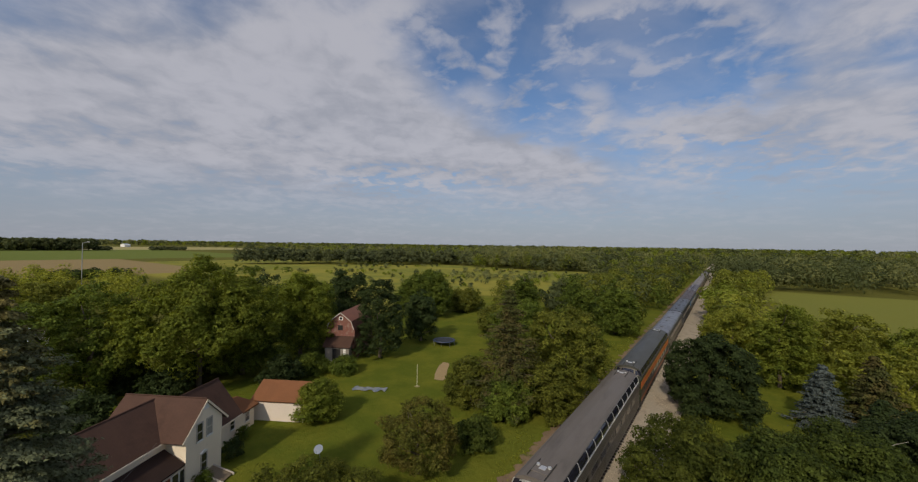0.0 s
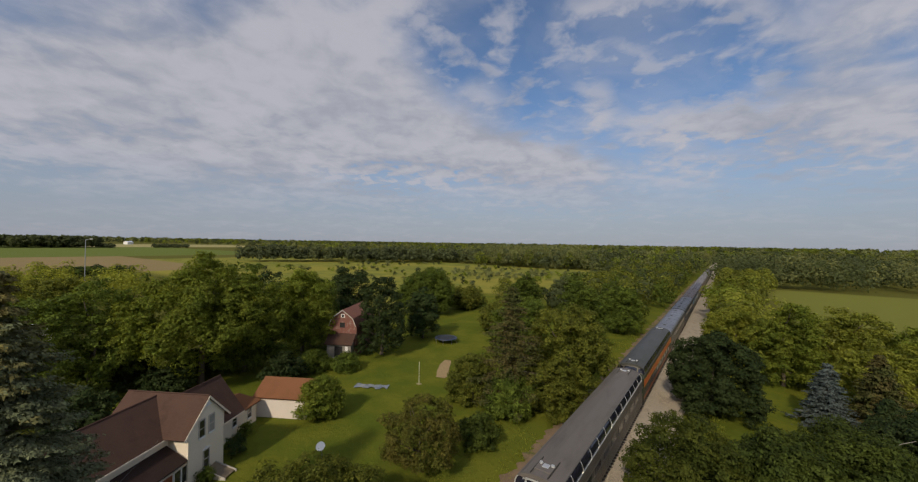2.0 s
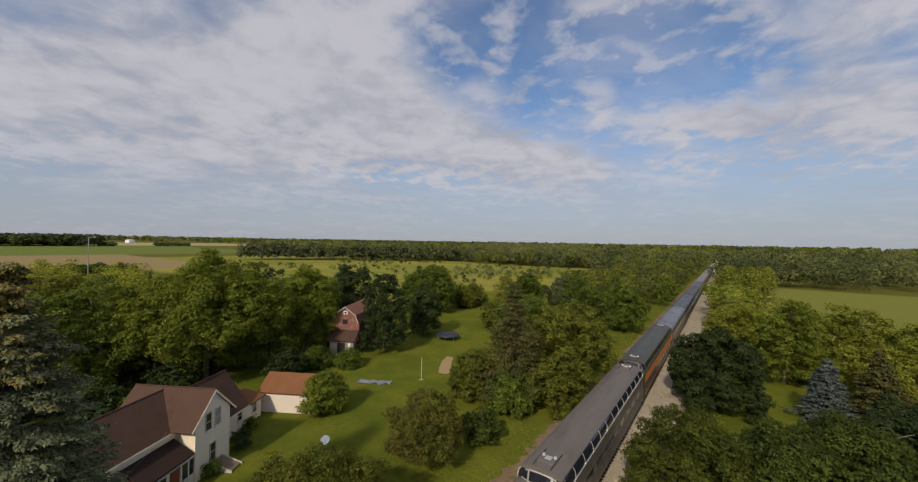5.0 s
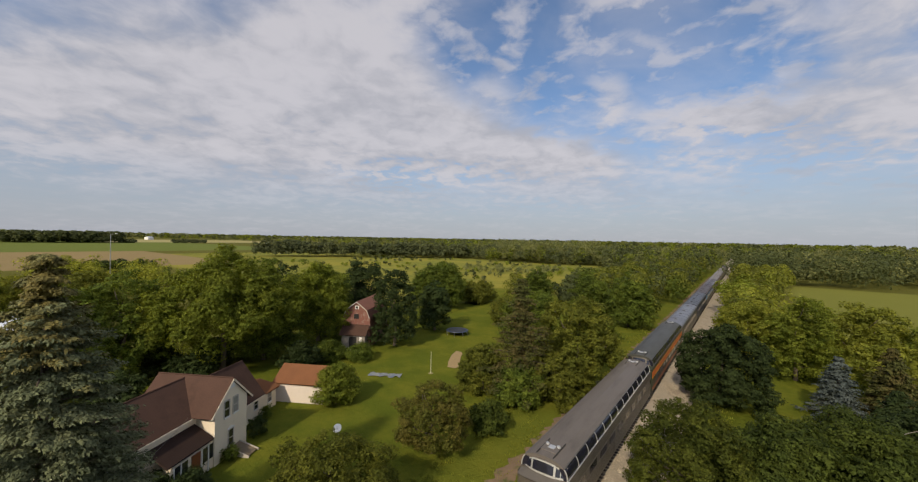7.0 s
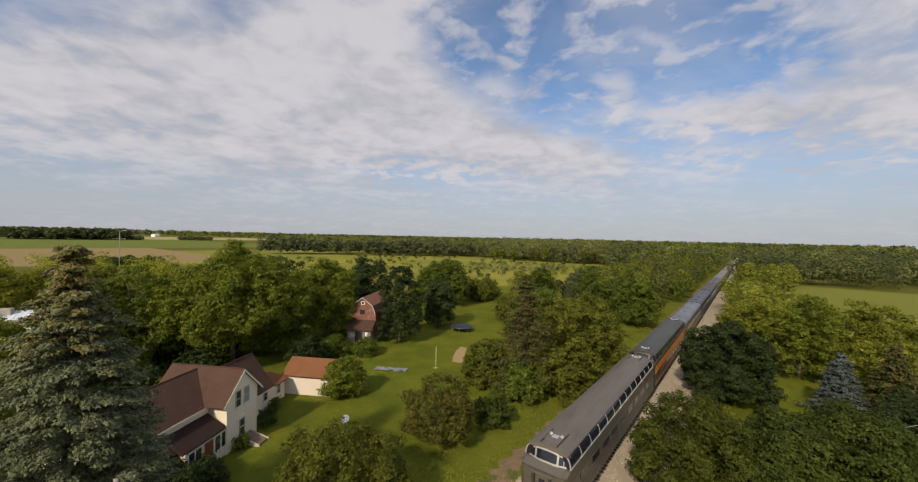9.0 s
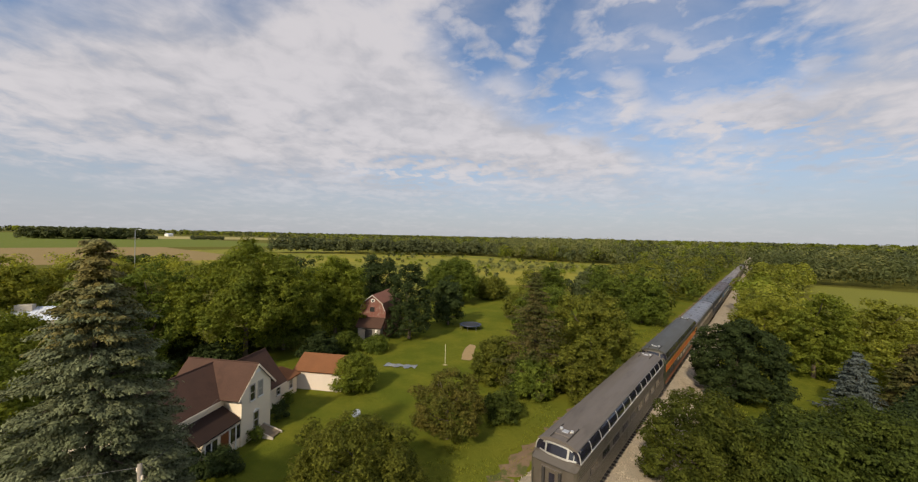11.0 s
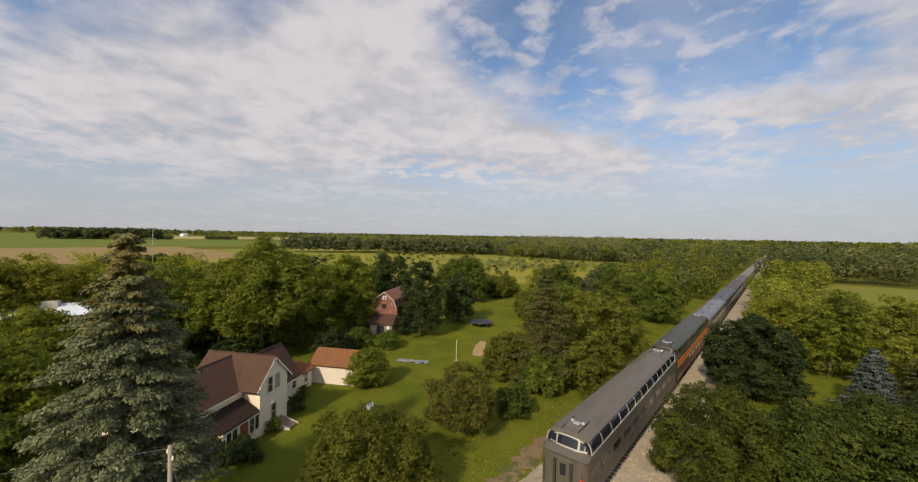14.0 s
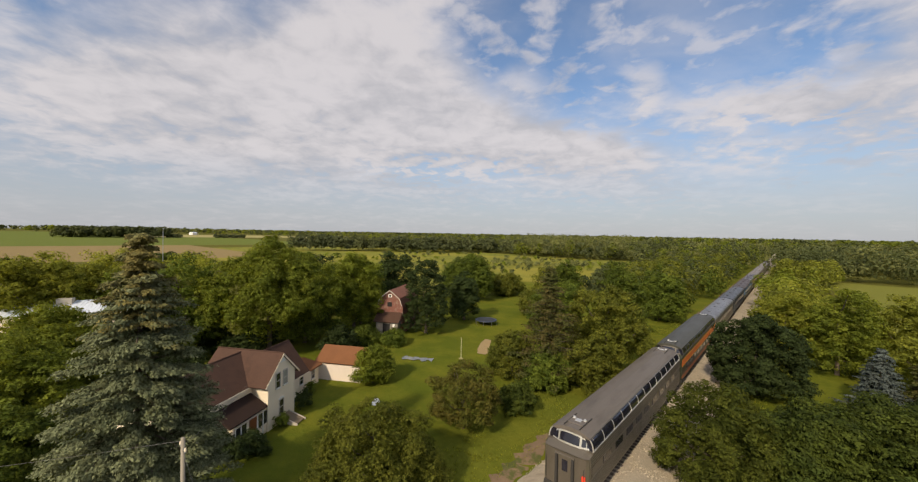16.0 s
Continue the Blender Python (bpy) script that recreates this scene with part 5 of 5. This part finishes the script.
def scatter(seed, count, x0, x1, y0, y1, h0, h1, keep=None, k=0.42):
    rng = np.random.default_rng(seed)
    out = []
    while len(out) < count:
        x, y = rng.uniform(x0, x1), rng.uniform(y0, y1)
        if keep and not keep(x, y):
            continue
        h = h0 + (h1 - h0) * min(1.0, max(0.0, 0.55 * rng.random() + 0.45 * (0.5 + 1.1 * noise.noise((x * 0.035, y * 0.035, seed * 0.7)))))
        out.append((x, y, h, h * k * rng.uniform(0.85, 1.2)))
    return out


def open_track(x, y):
    return abs(x) > 8


def behind_meadow(x, y):
    """The wood's near edge runs obliquely behind the pine row, then along the meadow."""
    return y > (245 if x > -60 else 285 if x > -180 else 197 + 1.06 * (x + 329))


MIXED = ((L_HAZEWOOD, "mixed green"), (L_HAZEDEEP, "dark green"), (L_LOCUST, "light green"))
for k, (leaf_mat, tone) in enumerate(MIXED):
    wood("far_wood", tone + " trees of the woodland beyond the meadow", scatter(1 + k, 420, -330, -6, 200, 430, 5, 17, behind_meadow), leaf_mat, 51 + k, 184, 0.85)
    wood("far_wood", tone + " trees of the woodland beyond the hay field", scatter(11 + k, 310, 5.5, 330, 236, 410, 9, 18), (L_HAZEDEEP, L_HAZEDEEP, L_HAZEWOOD)[k], 61 + k, 210, 0.8)
    wood("trackside_trees", tone + " trees along the left of the railway", scatter(21 + k, 74, -36, -7.6, 100, 262, 5, 12), (L_MAPLE, L_HAZEDEEP, L_APPLE)[k], 71 + k, 440, 0.55)
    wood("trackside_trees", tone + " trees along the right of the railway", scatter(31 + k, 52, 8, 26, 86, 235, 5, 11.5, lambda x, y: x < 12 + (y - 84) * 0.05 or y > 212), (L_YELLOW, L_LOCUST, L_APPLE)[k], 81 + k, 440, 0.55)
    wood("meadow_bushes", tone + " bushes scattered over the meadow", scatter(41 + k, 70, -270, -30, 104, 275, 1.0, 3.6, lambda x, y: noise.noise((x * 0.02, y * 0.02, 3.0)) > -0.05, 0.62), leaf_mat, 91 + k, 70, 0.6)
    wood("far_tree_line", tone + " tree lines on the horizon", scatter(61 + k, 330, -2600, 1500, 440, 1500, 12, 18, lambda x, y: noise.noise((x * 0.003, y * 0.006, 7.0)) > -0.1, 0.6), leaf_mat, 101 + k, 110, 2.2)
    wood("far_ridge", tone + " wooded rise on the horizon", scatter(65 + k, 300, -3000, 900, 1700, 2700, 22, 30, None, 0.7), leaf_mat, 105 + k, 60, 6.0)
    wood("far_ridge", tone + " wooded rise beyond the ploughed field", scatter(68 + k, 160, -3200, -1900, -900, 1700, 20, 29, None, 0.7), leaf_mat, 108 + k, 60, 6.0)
wood("far_wood", "taller green trees at the edge of the far wood", scatter(16, 70, -190, -85, 290, 345, 16, 22), L_HAZEWOOD, 56, 240, 0.8)
wood("far_pines", "dark conifers standing in the woodland", scatter(12, 150, -330, 320, 252, 420, 12, 19, open_track, 0.24), L_HAZEPINE, 53, 150, 0.9)
wood("pine_row", "dark row of distant pines", scatter(2, 330, -345, -165, 150, 350, 11, 16, lambda x, y: 0 < y - 167 - (x + 329) * 1.06 < 36, 0.3), L_HAZEPINE, 52, 110, 1.2)
wood("woodlot", "dark woodlot behind the far fields", scatter(8, 260, -1040, -925, 30, 190, 17, 23, None, 0.5), L_HAZEDEEP, 58, 100, 3.0)
wood("far_hedge", "patchy hedgerow behind the far fields", scatter(10, 60, -965, -930, 185, 330, 5, 10, lambda x, y: noise.noise((x * 0.01, y * 0.03, 4.0)) > -0.1, 0.6), L_HAZEPINE, 60, 80, 2.0)
wood("field_bushes", "dark bushes at the ploughed field's edge", scatter(14, 16, -262, -228, 34, 64, 3, 6.5, None, 0.6), L_DARK, 65, 160, 0.8)
wood("field_hedge", "bushes along the ploughed field", scatter(9, 60, -262, -200, -60, 130, 2, 6, lambda x, y: noise.noise((x * 0.02, y * 0.03, 1.0)) > 0.0, 0.6), L_MAPLE, 59, 90, 0.9)

wood("thicket", "yellow-green thicket beyond the shed", scatter(73, 85, -215, -98, -70, 48, 6, 11, None, 0.5), L_YELLOW, 113, 260, 0.55)
wood("meadow_bushes", "grey-green bushes in a band across the meadow", scatter(71, 80, -150, -26, 185, 240, 1.6, 3.8, None, 0.6), L_HAZEWOOD, 111, 90, 0.6)
wood("meadow_bushes", "olive bushes beyond the lawn", scatter(72, 40, -85, -22, 96, 160, 1.5, 5.0, None, 0.5), L_APPLE, 112, 160, 0.45)


def tufts(name, label, seed, count, x0, x1, y0, y1, h0, h1, mat, keep=None):
    """Tufts of weeds: a few blades each."""
    rng = np.random.default_rng(seed)
    P = []
    for i in range(count):
        x, y = rng.uniform(x0, x1), rng.uniform(y0, y1)
        if keep and not keep(x, y):
            continue
        n = rng.integers(5, 9)
        hh = rng.uniform(h0, h1)
        a = rng.uniform(0, 6.28, n)
        b = np.stack([x + 0.2 * hh * np.cos(a), y + 0.2 * hh * np.sin(a), np.full(n, GZ - 0.1)], 1)
        t = b + np.stack([0.5 * hh * np.cos(a), 0.5 * hh * np.sin(a), hh * rng.uniform(0.6, 1.1, n)], 1)
        w = np.stack([-np.sin(a), np.cos(a), np.zeros(n)], 1) * 0.16 * hh
        P.append(np.stack([b - w, b + w, t], 1))
    return tagged(new(name, quads_mesh(name, np.concatenate(P), mat)), label, "weeds", kind="stuff")


tufts("weeds", "rough grass and weeds along the dirt shoulder", 5, 3600, -10.5, -5.0, 18, 95, 0.10, 0.34, L_YELLOW, lambda x, y: noise.noise((x * 0.3, y * 0.18, 0.0)) > -0.15)
tufts("weeds", "rough grass at the foot of the far ballast edge", 6, 1500, 4.8, 9.0, 44, 110, 0.12, 0.42, L_YELLOW)

# ---------- shed with a white sheet roof ----------
shed = thing("shed", "long low shed with white ribbed sheet roof", "shed", Matrix.Translation((-88.5, 3.2, GZ)) @ Matrix.Rotation(radians(66), 4, "Z"))
part("shell", prism(bmesh.new(), [(-4.5, -0.3), (4.5, -0.3), (4.5, 2.9), (0, 4.3), (-4.5, 2.9)], 0, -13, 13), M_CREAM, shed)
for s in (-1, 1):
    part("roof", slab(bmesh.new(), [(-13.4, 0, 4.42), (13.4, 0, 4.42), (13.4, s * 4.9, 2.88), (-13.4, s * 4.9, 2.88)], 0.08), M_METALROOF, shed, "white ribbed sheet roof")
    for i in range(45):
        xx = -13.2 + i * 0.6
        part("rib", slab(bmesh.new(), [(xx, 0, 4.47), (xx + 0.09, 0, 4.47), (xx + 0.09, s * 4.9, 2.93), (xx, s * 4.9, 2.93)], 0.05), M_METALROOF, shed)
part("roof_box", cube(2.0, -1.6, 3.9, 4.2, -0.4, 5.0, 0.04), M_CONCRETE, shed)

# ---------- poles and wires ----------
pole = thing("utility_pole", "weathered wooden utility pole with cross wires", "utility pole", pose(-9.6, 6.15, GZ))
part("post", tube(bmesh.new(), [(0, 0, -0.5), (0.03, 0, 4), (0.0, 0, 8.5)], [0.12, 0.10, 0.085], 10), M_POLE, pole, smooth=True)
part("bracket", cube(-0.45, -0.03, 8.0, 0.45, 0.03, 8.06), M_STEEL, pole)
for s in (-0.4, 0.4):
    bm = bmesh.new()
    bmesh.ops.create_cone(bm, cap_ends=True, segments=10, radius1=0.05, radius2=0.03, depth=0.14, matrix=pose(s, 0, 8.13))
    part("insulator", bm, M_CREAM, pole)


def sag(a, b, drop, r=0.008, steps=14):
    a, b = Vector(a), Vector(b)
    pts = [a.lerp(b, i / steps) - Vector((0, 0, drop * 4 * (i / steps) * (1 - i / steps))) for i in range(steps + 1)]
    return tube(bmesh.new(), pts, [r] * (steps + 1), 5)


M_WIRE = surface("wire", (0.12, 0.115, 0.11), 0.7)
part("wire", sag((-0.4, 0, 8.2), (-18.9, -15.1, 4.3), 0.15), M_WIRE, pole)
part("wire", sag((-0.4, 0, 7.95), (-14.2, 7.5, 4.6), 0.25), M_WIRE, pole)
part("guy_wire", sag((0.0, 0, 7.9), (2.6, 1.6, 0.0), 0.02), M_WIRE, pole)
lamp = thing("light_pole", "thin pale yard light pole far off by the field", "light pole", pose(-177, 36, GZ))
part("mast", tube(bmesh.new(), [(0, 0, -0.5), (0, 0, 18)], [0.16, 0.10], 8), M_STEEL, lamp)
part("arm", tube(bmesh.new(), [(0, 0, 17.9), (1.0, 1.2, 18.2)], [0.07, 0.06], 6), M_STEEL, lamp)
part("lamp_head", cube(0.7, 1.0, 18.1, 1.5, 1.6, 18.35, 0.05), M_WHITE, lamp)

# ---------- things on the lawn ----------
tramp = thing("trampoline", "round trampoline with dark mat and blue pad", "trampoline", pose(-34.6, 61.4, GZ))
bm = bmesh.new()
bmesh.ops.create_cone(bm, cap_ends=True, segments=32, radius1=1.75, radius2=1.75, depth=0.02, matrix=pose(0, 0, 0.86))
part("mat", bm, M_BLACK, tramp, "dark woven jumping mat")
N_PAD = 32
bm = bmesh.new()
ring = [[bm.verts.new((r_ * math.cos(2 * math.pi * i / N_PAD), r_ * math.sin(2 * math.pi * i / N_PAD), z_)) for i in range(N_PAD)] for r_, z_ in ((1.72, 0.875), (1.75, 0.92), (2.12, 0.92), (2.16, 0.84), (2.1, 0.82))]
for a, b in zip(ring, ring[1:]):
    for i in range(N_PAD):
        bm.faces.new((a[i], b[i], b[(i + 1) % N_PAD], a[(i + 1) % N_PAD]))
part("pad", bm, M_BLUEPAD, tramp, "blue padded rim")
for i in range(8):
    an = 2 * math.pi * (i + 0.5) / 8
    part("leg", tube(bmesh.new(), [(2.08 * math.cos(an), 2.08 * math.sin(an), 0.84), (2.12 * math.cos(an), 2.12 * math.sin(an), 0.0)], [0.03, 0.03], 6), M_STEEL, tramp)
post = thing("net_post", "thin cream post standing in a ring of pale grass", "post", pose(-24.4, 42.1, GZ))
part("shaft", tube(bmesh.new(), [(0, 0, -0.2), (0, 0, 3.0)], [0.04, 0.035], 8), M_PVC, post)
bm = bmesh.new()
bmesh.ops.create_cone(bm, cap_ends=True, segments=20, radius1=0.36, radius2=0.28, depth=0.04, matrix=pose(0, 0, 0.09))
part("footing", bm, surface("dry_grass", (0.24, 0.21, 0.09), 0.95, vary=0.25), post)


def crumpled(rng, w, l, amp, nx=22, ny=10):
    """A creased sheet lying on the grass."""
    bm = bmesh.new()
    g = [[bm.verts.new((w * (i / nx - 0.5) + rng.normal(0, 0.02), l * (j / ny - 0.5) * (0.75 + 0.25 * math.sin(i * 0.9)) + 0.12 * math.sin(i * 0.7), 0.13 + amp * noise.noise((i * 0.45, j * 0.6, 2.0)))) for i in range(nx + 1)] for j in range(ny + 1)]
    for j in range(ny):
        for i in range(nx):
            bm.faces.new((g[j][i], g[j][i + 1], g[j + 1][i + 1], g[j + 1][i]))
    return bm


tarp = tagged(part("tarpaulin", crumpled(np.random.default_rng(5), 4.4, 1.5, 0.16), M_TARP, None, m=pose(-28.6, 37.6, GZ, 0, 0, 31)), "creased blue-grey tarpaulin lying on the lawn", "tarpaulin")
sol = tarp.modifiers.new("cloth_thickness", "SOLIDIFY")
sol.thickness = 0.02
rng = np.random.default_rng(6)
bm = bmesh.new()
def squared(v):
    return math.copysign(abs(v) ** 0.45, v)


ring = [bm.verts.new((4.0 * squared(math.cos(a)) + 0.15 * math.sin(7 * a), (0.82 - 0.22 * math.cos(a)) * squared(math.sin(a)) * (1 + 0.12 * math.sin(5 * a)), 0.10)) for a in [2 * math.pi * i / 60 for i in range(60)]]
hub = bm.verts.new((0, 0, 0.13))
for i in range(60):
    bm.faces.new((hub, ring[i], ring[(i + 1) % 60]))
tagged(part("sand_patch", bm, surface("sand", (0.29, 0.205, 0.095), 0.95, vary=0.2, fine_scale=12), None, m=pose(-25.5, 49.1, GZ, 0, 0, 121)), "bare sandy patch in the lawn", "sand", kind="structure")
dish = thing("satellite_dish", "white satellite dish on a short post", "satellite dish", pose(-18.7, 23.3, GZ))
part("post", tube(bmesh.new(), [(0, 0.05, -0.2), (0, 0.05, 1.62)], [0.045, 0.04], 8), M_STEEL, dish)
bm = bmesh.new()
bowl = []
for k in range(5):
    r_ = 0.38 * k / 4
    bowl.append([bm.verts.new((r_ * math.cos(2 * math.pi * i / 20), r_ * math.sin(2 * math.pi * i / 20), 0.22 * r_ * r_)) for i in range(20)] if k else [bm.verts.new((0, 0, 0))])
for i in range(20):
    bm.faces.new((bowl[0][0], bowl[1][i], bowl[1][(i + 1) % 20]))
    for k in range(1, 4):
        bm.faces.new((bowl[k][i], bowl[k + 1][i], bowl[k + 1][(i + 1) % 20], bowl[k][(i + 1) % 20]))
part("bowl", bm, M_WHITE, dish, m=pose(0.06, -0.12, 1.72, 36, 28, 0))
part("feed_arm", tube(bmesh.new(), [(0.06, -0.42, 1.50), (0.20, -0.66, 1.92)], [0.010, 0.010], 5), M_STEEL, dish)

# ---------- far farm buildings ----------


def farm_building(x, y, w, l, h, turn, roof_mat, label):
    b = thing("farm_building", label, "building", pose(x, y, GZ, 0, 0, turn), "far farm buildings")
    part("shell", prism(bmesh.new(), [(-w / 2, -0.3), (w / 2, -0.3), (w / 2, h), (0, h + w * 0.22), (-w / 2, h)], 1, -l / 2, l / 2), M_WHITE, b)
    for s in (-1, 1):
        part("roof", slab(bmesh.new(), [(0, -l / 2 - 0.4, h + w * 0.22 + 0.12), (0, l / 2 + 0.4, h + w * 0.22 + 0.12), (s * (w / 2 + 0.4), l / 2 + 0.4, h + 0.04), (s * (w / 2 + 0.4), -l / 2 - 0.4, h + 0.04)], 0.1), roof_mat, b)


farm_building(-1490, 279, 10, 18, 7, 70, M_METALROOF, "white farm building far beyond the fields")
farm_building(-1470, 352, 12, 22, 7, 40, M_METALROOF, "pale farm shed far beyond the fields")
farm_building(-860, 420, 7, 11, 4, 10, M_SHINGLE, "far farmhouse among the fields")
farm_building(215, 560, 10, 26, 13, 80, M_METALROOF, "long white barn far beyond the hay field")
farm_building(275, 575, 9, 18, 12, 60, M_METALROOF, "white barn far beyond the wood")
